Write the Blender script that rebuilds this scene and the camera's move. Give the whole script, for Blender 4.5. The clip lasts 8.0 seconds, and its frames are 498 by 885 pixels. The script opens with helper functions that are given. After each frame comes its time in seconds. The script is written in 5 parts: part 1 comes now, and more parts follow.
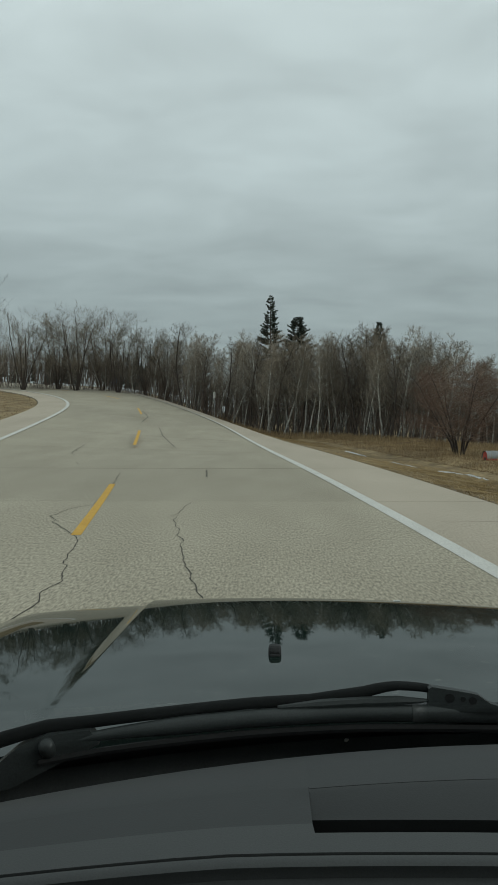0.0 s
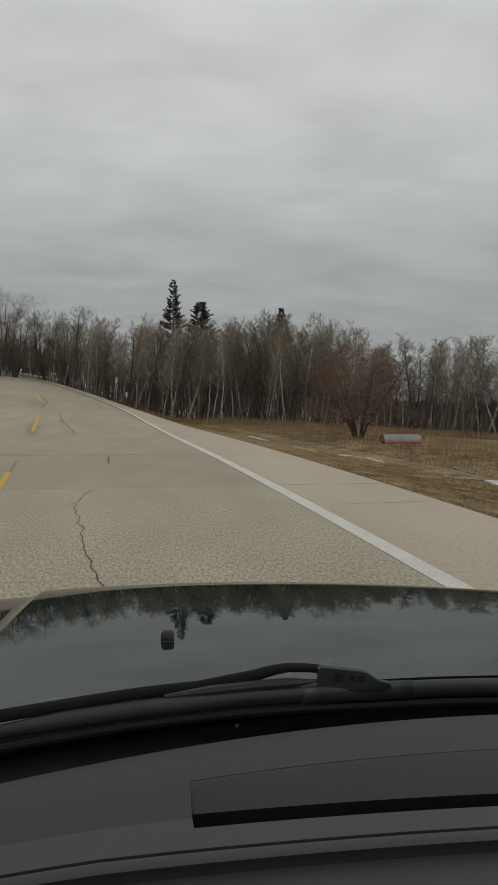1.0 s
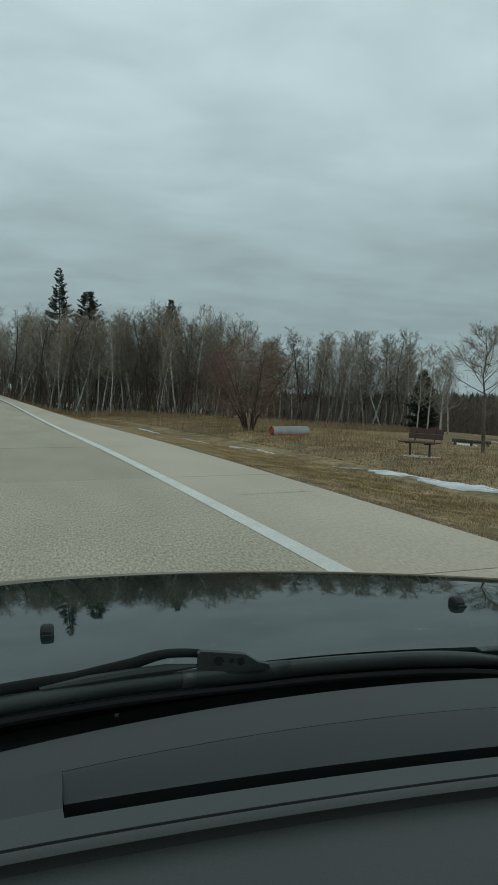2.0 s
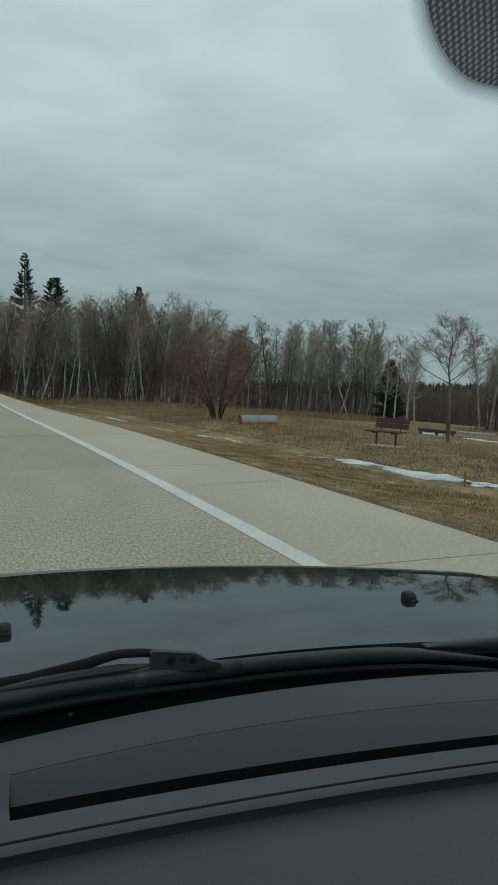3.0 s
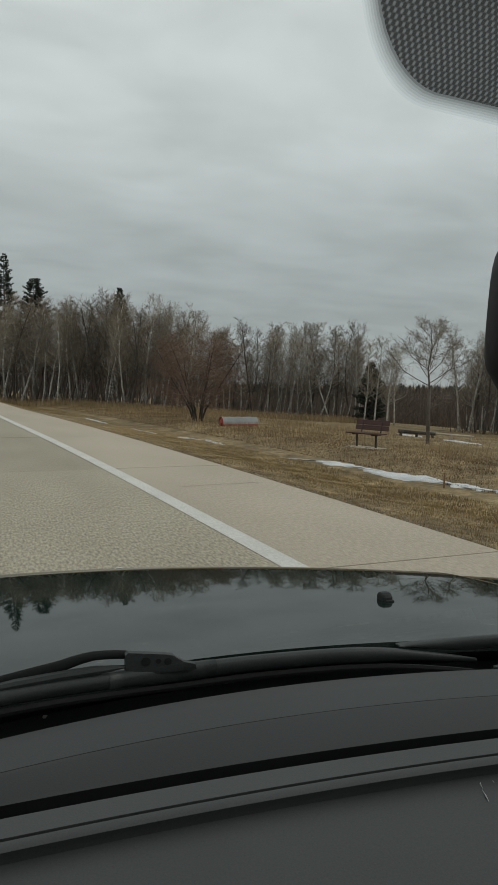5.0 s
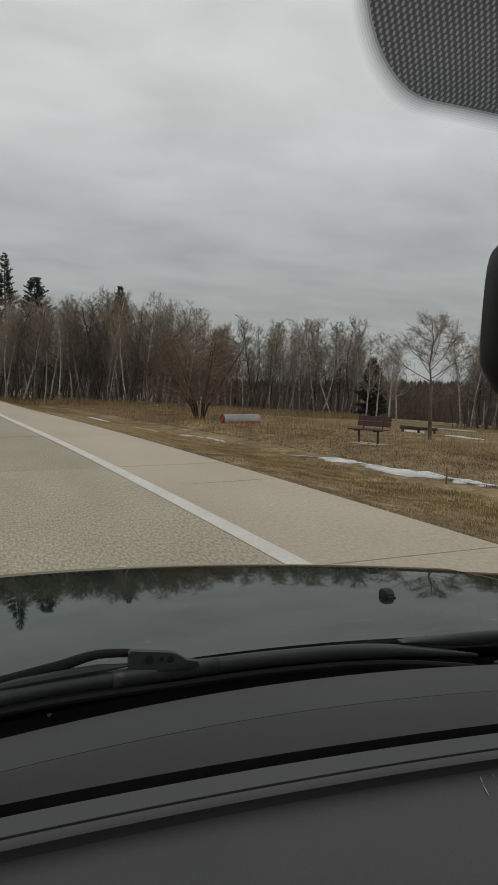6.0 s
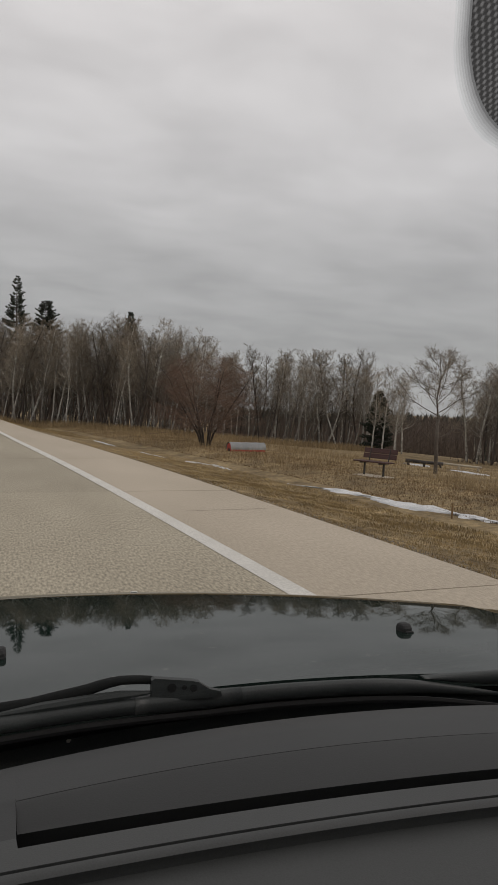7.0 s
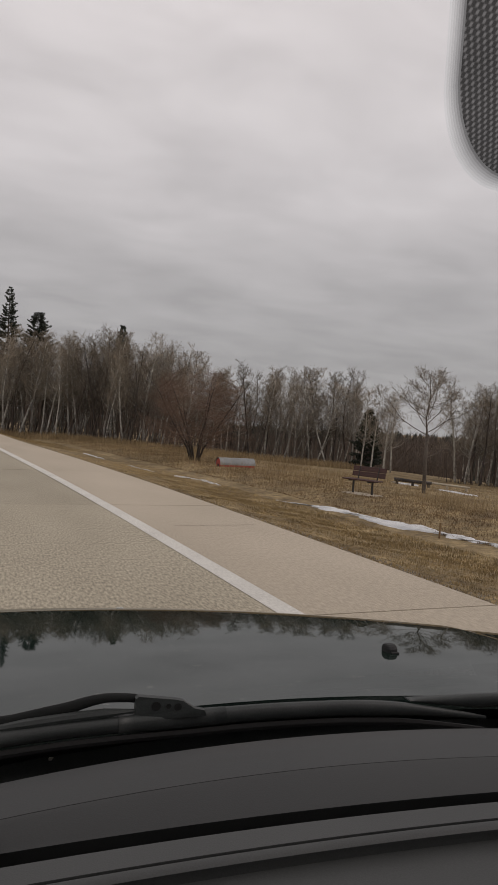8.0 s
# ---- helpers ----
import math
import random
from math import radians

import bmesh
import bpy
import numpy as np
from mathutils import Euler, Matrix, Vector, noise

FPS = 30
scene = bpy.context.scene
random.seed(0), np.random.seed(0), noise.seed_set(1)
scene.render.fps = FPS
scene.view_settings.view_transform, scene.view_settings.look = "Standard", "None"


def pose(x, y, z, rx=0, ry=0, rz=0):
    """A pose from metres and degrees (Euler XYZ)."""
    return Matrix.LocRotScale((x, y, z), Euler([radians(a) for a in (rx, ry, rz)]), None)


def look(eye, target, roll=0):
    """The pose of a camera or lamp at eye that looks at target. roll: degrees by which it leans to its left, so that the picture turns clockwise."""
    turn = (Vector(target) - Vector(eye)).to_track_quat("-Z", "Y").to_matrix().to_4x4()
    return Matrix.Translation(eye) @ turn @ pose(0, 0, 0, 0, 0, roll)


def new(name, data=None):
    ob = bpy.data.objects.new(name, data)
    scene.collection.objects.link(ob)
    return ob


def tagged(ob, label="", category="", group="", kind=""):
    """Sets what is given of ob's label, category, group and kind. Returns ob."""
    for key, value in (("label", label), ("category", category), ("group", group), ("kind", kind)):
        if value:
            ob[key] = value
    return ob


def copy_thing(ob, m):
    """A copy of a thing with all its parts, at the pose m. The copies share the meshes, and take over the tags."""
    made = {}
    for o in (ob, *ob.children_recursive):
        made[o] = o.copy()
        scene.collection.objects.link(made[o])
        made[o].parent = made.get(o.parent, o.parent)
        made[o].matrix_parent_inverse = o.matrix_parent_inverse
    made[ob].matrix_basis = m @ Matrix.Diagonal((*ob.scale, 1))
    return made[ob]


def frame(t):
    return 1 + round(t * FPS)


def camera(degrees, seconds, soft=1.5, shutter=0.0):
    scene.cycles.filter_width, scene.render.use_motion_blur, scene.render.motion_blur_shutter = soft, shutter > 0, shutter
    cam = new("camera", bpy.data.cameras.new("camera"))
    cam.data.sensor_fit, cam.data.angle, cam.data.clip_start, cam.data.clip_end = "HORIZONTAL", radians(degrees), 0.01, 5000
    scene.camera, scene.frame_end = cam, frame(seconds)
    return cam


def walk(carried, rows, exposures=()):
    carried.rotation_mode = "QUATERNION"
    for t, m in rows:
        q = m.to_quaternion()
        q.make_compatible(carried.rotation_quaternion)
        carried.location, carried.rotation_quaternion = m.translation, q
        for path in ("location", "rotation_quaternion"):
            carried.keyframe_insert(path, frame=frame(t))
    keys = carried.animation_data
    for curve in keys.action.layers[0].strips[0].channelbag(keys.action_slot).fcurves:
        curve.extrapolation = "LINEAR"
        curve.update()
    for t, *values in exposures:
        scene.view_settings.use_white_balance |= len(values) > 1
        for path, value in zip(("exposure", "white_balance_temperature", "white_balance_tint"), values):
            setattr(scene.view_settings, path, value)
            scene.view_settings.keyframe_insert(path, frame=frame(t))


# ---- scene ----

cam = camera(38, 8.0, soft=1.1)


def held(x, y, z, yaw, pitch, roll):
    return pose(x, y, z, 90 + pitch, 0, yaw) @ pose(0, 0, 0, 0, 0, roll)


# a hand-held camera at the driver's seat
PATH = [
    (0.0, held(-0.417, -0.003, 1.593, 1.03, -2.41, 0.50)),
    (0.5, held(-0.400, 0.035, 1.584, -4.52, -2.68, 1.01)),
    (1.0, held(-0.393, 0.032, 1.583, -6.57, -3.50, 0.41)),
    (1.5, held(-0.382, 0.037, 1.577, -10.22, -3.52, 0.36)),
    (2.0, held(-0.377, 0.030, 1.574, -15.19, -4.02, 0.55)),
    (2.2, held(-0.374, 0.026, 1.577, -16.05, -4.10, 0.60)),
    (3.3, held(-0.360, 0.002, 1.601, -18.00, -5.30, 0.95)),
    (3.5, held(-0.360, 0.001, 1.602, -18.22, -5.44, 1.03)),
    (4.0, held(-0.370, 0.000, 1.600, -19.32, -4.90, 1.80)),
    (4.5, held(-0.356, 0.001, 1.596, -19.30, -4.63, 1.43)),
    (6.0, held(-0.355, -0.007, 1.600, -19.03, -4.99, 0.47)),
    (6.5, held(-0.368, -0.001, 1.600, -19.00, -4.05, 1.61)),
    (7.0, held(-0.387, 0.005, 1.598, -18.61, -2.74, 2.25)),
    (7.5, held(-0.402, 0.012, 1.610, -18.04, -2.06, 4.70)),
    (8.0, held(-0.389, 0.000, 1.603, -19.37, -1.46, 3.44)),
]
# the phone's white balance drifts on the way
BALANCE = [(0.0, -0.08, 6150, 1), (0.5, -0.1, 5950, -3), (1.0, -0.1, 6750, 14), (1.5, -0.1, 5950, -2), (2.0, -0.05, 5800, -4), (3.5, -0.05, 6050, -1), (4.0, 0.0, 6500, 7), (4.5, 0.0, 6450, 6), (6.0, 0.0, 6750, 14), (6.5, 0.0, 6800, 16), (7.0, 0.0, 6900, 20), (8.0, 0.0, 7000, 24)]
walk(cam, PATH, BALANCE)

# ---- world and light ----
SUN_TURN, SUN_HEIGHT = radians(100), radians(31)
world = bpy.data.worlds.new("overcast_sky")
scene.world = world
world.use_nodes = True
wn, wl = world.node_tree.nodes, world.node_tree.links
wn.clear()
w_out = wn.new("ShaderNodeOutputWorld")
sky = wn.new("ShaderNodeTexSky")
sky.sky_type = "NISHITA"
sky.sun_disc = False
sky.sun_elevation, sky.sun_rotation = SUN_HEIGHT, SUN_TURN
sky_bg = wn.new("ShaderNodeBackground")
sky_bg.inputs["Strength"].default_value = 0.06
wl.new(sky.outputs["Color"], sky_bg.inputs["Color"])
w_tc = wn.new("ShaderNodeTexCoord")
w_sep = wn.new("ShaderNodeSeparateXYZ")
wl.new(w_tc.outputs["Generated"], w_sep.inputs[0])
w_ramp = wn.new("ShaderNodeValToRGB")
for i, (p, c) in enumerate([(0.0, (0.385, 0.415, 0.425)), (0.09, (0.355, 0.38, 0.388)), (0.19, (0.43, 0.455, 0.463)),
                            (0.32, (0.60, 0.627, 0.638)), (0.50, (0.67, 0.692, 0.70)), (1.0, (0.55, 0.57, 0.57))]):
    e = w_ramp.color_ramp.elements[i] if i < 2 else w_ramp.color_ramp.elements.new(p)
    e.position, e.color = p, (*c, 1)
wl.new(w_sep.outputs["Z"], w_ramp.inputs["Fac"])
# layered cloud: the directions are laid on a flat ceiling of cloud
w_add = wn.new("ShaderNodeMath")
w_add.operation = "ADD"
w_add.inputs[1].default_value = 0.16
wl.new(w_sep.outputs["Z"], w_add.inputs[0])
w_div = wn.new("ShaderNodeVectorMath")
w_div.operation = "DIVIDE"
w_comb = wn.new("ShaderNodeCombineXYZ")
for k in "XYZ":
    wl.new(w_add.outputs[0], w_comb.inputs[k])
wl.new(w_tc.outputs["Generated"], w_div.inputs[0])
wl.new(w_comb.outputs[0], w_div.inputs[1])
w_map = wn.new("ShaderNodeMapping")
w_map.inputs["Scale"].default_value = (0.85, 1.25, 0.0)
w_map.inputs["Rotation"].default_value = (0, 0, radians(12))
wl.new(w_div.outputs[0], w_map.inputs["Vector"])
w_noise = wn.new("ShaderNodeTexNoise")
w_noise.inputs["Scale"].default_value = 2.3
w_noise.inputs["Detail"].default_value = 7
w_noise.inputs["Roughness"].default_value = 0.56
w_noise.inputs["Distortion"].default_value = 0.3
wl.new(w_map.outputs[0], w_noise.inputs["Vector"])
w_rng = wn.new("ShaderNodeMapRange")
w_rng.inputs["From Min"].default_value, w_rng.inputs["From Max"].default_value = 0.3, 0.7
w_rng.inputs["To Min"].default_value, w_rng.inputs["To Max"].default_value = 0.88, 1.11
wl.new(w_noise.outputs["Fac"], w_rng.inputs["Value"])
w_mul = wn.new("ShaderNodeVectorMath")
w_mul.operation = "SCALE"
wl.new(w_ramp.outputs["Color"], w_mul.inputs[0])
wl.new(w_rng.outputs["Result"], w_mul.inputs["Scale"])
cloud_bg = wn.new("ShaderNodeBackground")
cloud_bg.inputs["Strength"].default_value = 1.05
wl.new(w_mul.outputs[0], cloud_bg.inputs["Color"])
w_mix = wn.new("ShaderNodeMixShader")
w_mix.inputs[0].default_value = 0.93
wl.new(sky_bg.outputs[0], w_mix.inputs[1])
wl.new(cloud_bg.outputs[0], w_mix.inputs[2])
wl.new(w_mix.outputs[0], w_out.inputs["Surface"])

sun_data = bpy.data.lights.new("sun", "SUN")
sun_data.energy, sun_data.angle, sun_data.color = 0.7, radians(28), (1.0, 0.97, 0.92)
sun = new("sun", sun_data)
sun.matrix_world = look((0, 0, 60), (0 + math.sin(SUN_TURN) * -10, math.cos(SUN_TURN) * -10, 60 - 10 * math.tan(SUN_HEIGHT)))


# ---- materials ----
def surface(name, c1, c2, scale=4.0, rough=0.8, bump=0.2, fine=60.0, fine_amount=0.25, metallic=0.0, coat=0.0,
            per_object=0.0, per_island=0.0, stretch=(1, 1, 1), ior=1.5, bump_distance=0.01, fine_detail=3.0):
    """Two colours mixed by a broad noise, grain by a fine one, with bump."""
    m = bpy.data.materials.new(name)
    m.use_nodes = True
    n, l = m.node_tree.nodes, m.node_tree.links
    b = n["Principled BSDF"]
    tc = n.new("ShaderNodeTexCoord")
    mp = n.new("ShaderNodeMapping")
    mp.inputs["Scale"].default_value = stretch
    l.new(tc.outputs["Object"], mp.inputs["Vector"])
    big = n.new("ShaderNodeTexNoise")
    big.inputs["Scale"].default_value, big.inputs["Detail"].default_value = scale, 5
    l.new(mp.outputs[0], big.inputs["Vector"])
    small = n.new("ShaderNodeTexNoise")
    small.inputs["Scale"].default_value, small.inputs["Detail"].default_value = fine, fine_detail
    l.new(mp.outputs[0], small.inputs["Vector"])
    r = n.new("ShaderNodeMapRange")
    r.inputs["From Min"].default_value, r.inputs["From Max"].default_value = 0.32, 0.68
    l.new(big.outputs["Fac"], r.inputs["Value"])
    mix = n.new("ShaderNodeMix")
    mix.data_type = "RGBA"
    mix.inputs["A"].default_value, mix.inputs["B"].default_value = (*c1, 1), (*c2, 1)
    l.new(r.outputs[0], mix.inputs["Factor"])
    g = n.new("ShaderNodeMapRange")
    g.inputs["From Min"].default_value, g.inputs["From Max"].default_value = 0.3, 0.7
    g.inputs["To Min"].default_value, g.inputs["To Max"].default_value = 1 - fine_amount, 1 + fine_amount
    l.new(small.outputs["Fac"], g.inputs["Value"])
    sc = n.new("ShaderNodeVectorMath")
    sc.operation = "SCALE"
    l.new(mix.outputs["Result"], sc.inputs[0])
    l.new(g.outputs[0], sc.inputs["Scale"])
    last = sc
    for amount, node, socket in ((per_object, "ShaderNodeObjectInfo", "Random"), (per_island, "ShaderNodeNewGeometry", "Random Per Island")):
        if amount:
            o = n.new(node)
            q = n.new("ShaderNodeMapRange")
            q.inputs["To Min"].default_value, q.inputs["To Max"].default_value = 1 - amount, 1 + amount
            l.new(o.outputs[socket], q.inputs["Value"])
            s2 = n.new("ShaderNodeVectorMath")
            s2.operation = "SCALE"
            l.new(last.outputs[0], s2.inputs[0])
            l.new(q.outputs[0], s2.inputs["Scale"])
            last = s2
    l.new(last.outputs[0], b.inputs["Base Color"])
    b.inputs["Roughness"].default_value, b.inputs["Metallic"].default_value = rough, metallic
    b.inputs["IOR"].default_value = ior
    b.inputs["Coat Weight"].default_value, b.inputs["Coat Roughness"].default_value = coat, 0.03
    if bump:
        bp = n.new("ShaderNodeBump")
        bp.inputs["Strength"].default_value, bp.inputs["Distance"].default_value = bump, bump_distance
        l.new(small.outputs["Fac"], bp.inputs["Height"])
        l.new(bp.outputs[0], b.inputs["Normal"])
    return m


CONCRETE_LANE = surface("lane_concrete", (0.345, 0.302, 0.226), (0.405, 0.358, 0.272), 0.9, 0.9, 0.05, 42, 0.42, per_object=0.05, stretch=(1, 0.3, 1), bump_distance=0.003, fine_detail=6)
CONCRETE_SHOULDER = surface("shoulder_concrete", (0.440, 0.374, 0.288), (0.515, 0.440, 0.345), 0.6, 0.9, 0.05, 36, 0.16, per_object=0.04, stretch=(1, 0.3, 1), bump_distance=0.003, fine_detail=6)
WHITE_PAINT = surface("white_road_paint", (0.60, 0.58, 0.53), (0.70, 0.68, 0.625), 1.3, 0.75, 0.2, 30, 0.14, fine_detail=8)
YELLOW_PAINT = surface("yellow_road_paint", (0.60, 0.33, 0.035), (0.68, 0.40, 0.06), 3, 0.75, 0.3, 40, 0.18)
TAR = surface("crack_tar", (0.045, 0.038, 0.030), (0.085, 0.072, 0.056), 5, 0.9, 0.3)
JOINT = surface("joint_sealant", (0.10, 0.09, 0.075), (0.15, 0.135, 0.11), 3, 0.95, 0.2)
GROUND = surface("dry_turf", (0.155, 0.104, 0.046), (0.35, 0.256, 0.128), 0.9, 0.95, 0.9, 7, 0.42, bump_distance=0.05, fine_detail=6)
MOWN = surface("mown_dry_grass", (0.180, 0.118, 0.048), (0.435, 0.318, 0.155), 1.6, 0.95, 0, 7, 0.35, per_island=0.20)
TALL = surface("tall_dry_grass", (0.225, 0.152, 0.075), (0.395, 0.290, 0.158), 0.5, 0.95, 0, 8, 0.25, per_island=0.22)
SEDGE = surface("brown_weeds", (0.135, 0.080, 0.038), (0.26, 0.165, 0.080), 0.9, 0.95, 0, 8, 0.25, per_island=0.25)
SNOW = surface("old_snow", (0.56, 0.57, 0.58), (0.78, 0.78, 0.78), 2.5, 0.7, 0.6, 14, 0.06, bump_distance=0.03)
GRAVEL = surface("edge_gravel", (0.22, 0.18, 0.13), (0.36, 0.31, 0.24), 5, 0.95, 0.6, 60, 0.35, per_island=0.3)
ASPEN = surface("aspen_bark", (0.22, 0.205, 0.178), (0.62, 0.59, 0.53), 1.1, 0.85, 0.4, 6, 0.55, per_object=0.2, stretch=(1, 1, 2.2))
TWIG = surface("aspen_twigs", (0.19, 0.157, 0.118), (0.36, 0.305, 0.235), 0.5, 0.9, 0, 5, 0.2, per_object=0.22, per_island=0.25)
DARK_BARK = surface("dark_bark", (0.045, 0.036, 0.03), (0.09, 0.07, 0.058), 2.5, 0.9, 0.6, 18, 0.35, per_object=0.1)
GREY_BARK = surface("grey_brown_bark", (0.075, 0.060, 0.048), (0.14, 0.115, 0.092), 2.5, 0.9, 0.5, 18, 0.3)
RED_TWIG = surface("red_brown_twigs", (0.145, 0.092, 0.066), (0.225, 0.150, 0.110), 0.6, 0.9, 0, 5, 0.2, per_object=0.12, per_island=0.25)
BROWN_TWIG = surface("grey_brown_twigs", (0.10, 0.080, 0.058), (0.19, 0.155, 0.115), 0.5, 0.9, 0, 5, 0.2, per_object=0.2, per_island=0.25)
UNDER = surface("undergrowth_stems", (0.076, 0.057, 0.045), (0.160, 0.120, 0.094), 0.5, 0.9, 0, 5, 0.25, per_island=0.35)
NEEDLES = surface("spruce_needles", (0.018, 0.026, 0.016), (0.04, 0.05, 0.03), 1.2, 0.8, 0, 6, 0.3, per_object=0.15, per_island=0.35)
FAR_BRUSH = surface("far_brush", (0.085, 0.062, 0.048), (0.15, 0.115, 0.09), 0.12, 0.95, 0, 2, 0.25, per_island=0.35)
FAR_CONIFER = surface("far_conifer", (0.032, 0.040, 0.033), (0.055, 0.062, 0.050), 0.1, 0.9, 0, 2, 0.25, per_island=0.3)
RED_WOOD = surface("red_painted_boards", (0.36, 0.045, 0.035), (0.46, 0.07, 0.055), 3, 0.7, 0.3, 25, 0.2)
GALVANISED = surface("galvanised_roof", (0.23, 0.235, 0.232), (0.31, 0.315, 0.31), 2, 0.6, 0.1, 20, 0.1, metallic=0.3)
BENCH_WOOD = surface("red_brown_stain", (0.052, 0.020, 0.016), (0.088, 0.034, 0.027), 4, 0.6, 0.3, 40, 0.25, stretch=(1, 8, 8))
DARK_STEEL = surface("dark_steel", (0.02, 0.018, 0.017), (0.04, 0.035, 0.03), 6, 0.6, 0.1)
PALE_CONCRETE = surface("pad_concrete", (0.42, 0.36, 0.28), (0.52, 0.46, 0.36), 2, 0.9, 0.3)
LOG = surface("weathered_dark_timber", (0.035, 0.03, 0.028), (0.075, 0.065, 0.06), 3, 0.85, 0.5, 20, 0.3)
PALE_POST = surface("galvanised_post", (0.34, 0.34, 0.33), (0.44, 0.44, 0.43), 4, 0.6, 0.2)
SIGN_WHITE = surface("white_plate", (0.70, 0.68, 0.62), (0.78, 0.76, 0.70), 4, 0.6, 0.1)
SIGN_BLUE = surface("blue_plate", (0.01, 0.06, 0.16), (0.015, 0.08, 0.2), 4, 0.5, 0.1)

PAINT = surface("black_green_car_paint", (0.007, 0.0155, 0.0130), (0.010, 0.0200, 0.0168), 3, 0.35, 0, 500, 0.3, coat=0.85, ior=1.45)
PAINT.node_tree.nodes["Principled BSDF"].inputs["Specular IOR Level"].default_value = 0.0
PAINT.node_tree.nodes["Principled BSDF"].inputs["Coat IOR"].default_value = 1.75
PAINT.node_tree.nodes["Principled BSDF"].inputs["Coat Tint"].default_value = (0.93, 1.0, 0.94, 1)


def dusty(m):
    """Specks of dried dirt on the paint."""
    n, l = m.node_tree.nodes, m.node_tree.links
    b = n["Principled BSDF"]
    old = b.inputs["Base Color"].links[0].from_socket
    tc, ns, rg, mx = (n.new("ShaderNode" + k) for k in ("TexCoord", "TexNoise", "MapRange", "Mix"))
    mx.data_type = "RGBA"
    ns.inputs["Scale"].default_value, ns.inputs["Detail"].default_value = 55, 4
    rg.inputs["From Min"].default_value, rg.inputs["From Max"].default_value = 0.655, 0.715
    rg.inputs["To Max"].default_value = 0.55
    l.new(tc.outputs["Object"], ns.inputs["Vector"])
    l.new(ns.outputs["Fac"], rg.inputs["Value"])
    l.new(rg.outputs[0], mx.inputs["Factor"])
    l.new(old, mx.inputs["A"])
    mx.inputs["B"].default_value = (0.16, 0.155, 0.14, 1)
    l.new(mx.outputs["Result"], b.inputs["Base Color"])
    film, grey = n.new("ShaderNodeTexNoise"), n.new("ShaderNodeMapRange")
    film.inputs["Scale"].default_value, film.inputs["Detail"].default_value = 2.2, 6
    grey.inputs["To Min"].default_value, grey.inputs["To Max"].default_value = 0.012, 0.034
    l.new(tc.outputs["Object"], film.inputs["Vector"])
    l.new(film.outputs["Fac"], grey.inputs["Value"])
    l.new(grey.outputs[0], b.inputs["Coat Roughness"])


dusty(PAINT)
PLASTIC = surface("black_textured_plastic", (0.024, 0.0282, 0.0275), (0.040, 0.0450, 0.0440), 9, 0.50, 0.35, 420, 0.2, bump_distance=0.0006)
ARM_BLACK = surface("matt_black_steel", (0.006, 0.0066, 0.0065), (0.010, 0.0108, 0.0106), 6, 0.8, 0.1, 200, 0.2, ior=1.25, bump_distance=0.0004)
RUBBER = surface("black_rubber", (0.008, 0.008, 0.008), (0.014, 0.014, 0.014), 6, 0.7, 0.2, 200, 0.2, bump_distance=0.0006)
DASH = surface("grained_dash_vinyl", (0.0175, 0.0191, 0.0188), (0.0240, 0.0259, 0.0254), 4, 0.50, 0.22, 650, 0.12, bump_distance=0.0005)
# lighter copy of the same vinyl: the ledge's stronger light is in the colour
DASH_LIT = surface("grained_dash_vinyl_lit", (0.044, 0.0470, 0.0463), (0.056, 0.0594, 0.0583), 4, 0.52, 0.22, 650, 0.12, bump_distance=0.0005)
CABIN = surface("dark_cabin_lining", (0.05, 0.05, 0.05), (0.07, 0.07, 0.068), 5, 0.9, 0.3, 200, 0.2, bump_distance=0.001)
# printed band, and painted shade in the vent slot, link holes and doorway
BLACK = surface("black_print_and_shade", (0.004, 0.004, 0.004), (0.006, 0.006, 0.006), 5, 0.5, 0)
RIM = surface("dull_alloy", (0.30, 0.30, 0.30), (0.40, 0.40, 0.40), 6, 0.35, 0.05, metallic=0.9)


def pane_material(name, tint):
    m = bpy.data.materials.new(name)
    m.use_nodes = True
    n, l = m.node_tree.nodes, m.node_tree.links
    n.remove(n["Principled BSDF"])
    clear, gloss, mix, fres = (n.new("ShaderNode" + k) for k in ("BsdfTransparent", "BsdfGlossy", "MixShader", "Fresnel"))
    clear.inputs["Color"].default_value = (*tint, 1)
    gloss.inputs["Roughness"].default_value = 0.02
    fres.inputs["IOR"].default_value = 1.25
    l.new(fres.outputs[0], mix.inputs[0])
    l.new(clear.outputs[0], mix.inputs[1])
    l.new(gloss.outputs[0], mix.inputs[2])
    l.new(mix.outputs[0], n["Material Output"].inputs["Surface"])
    return m


GLASS = pane_material("windscreen_glass", (0.93, 0.96, 0.945))


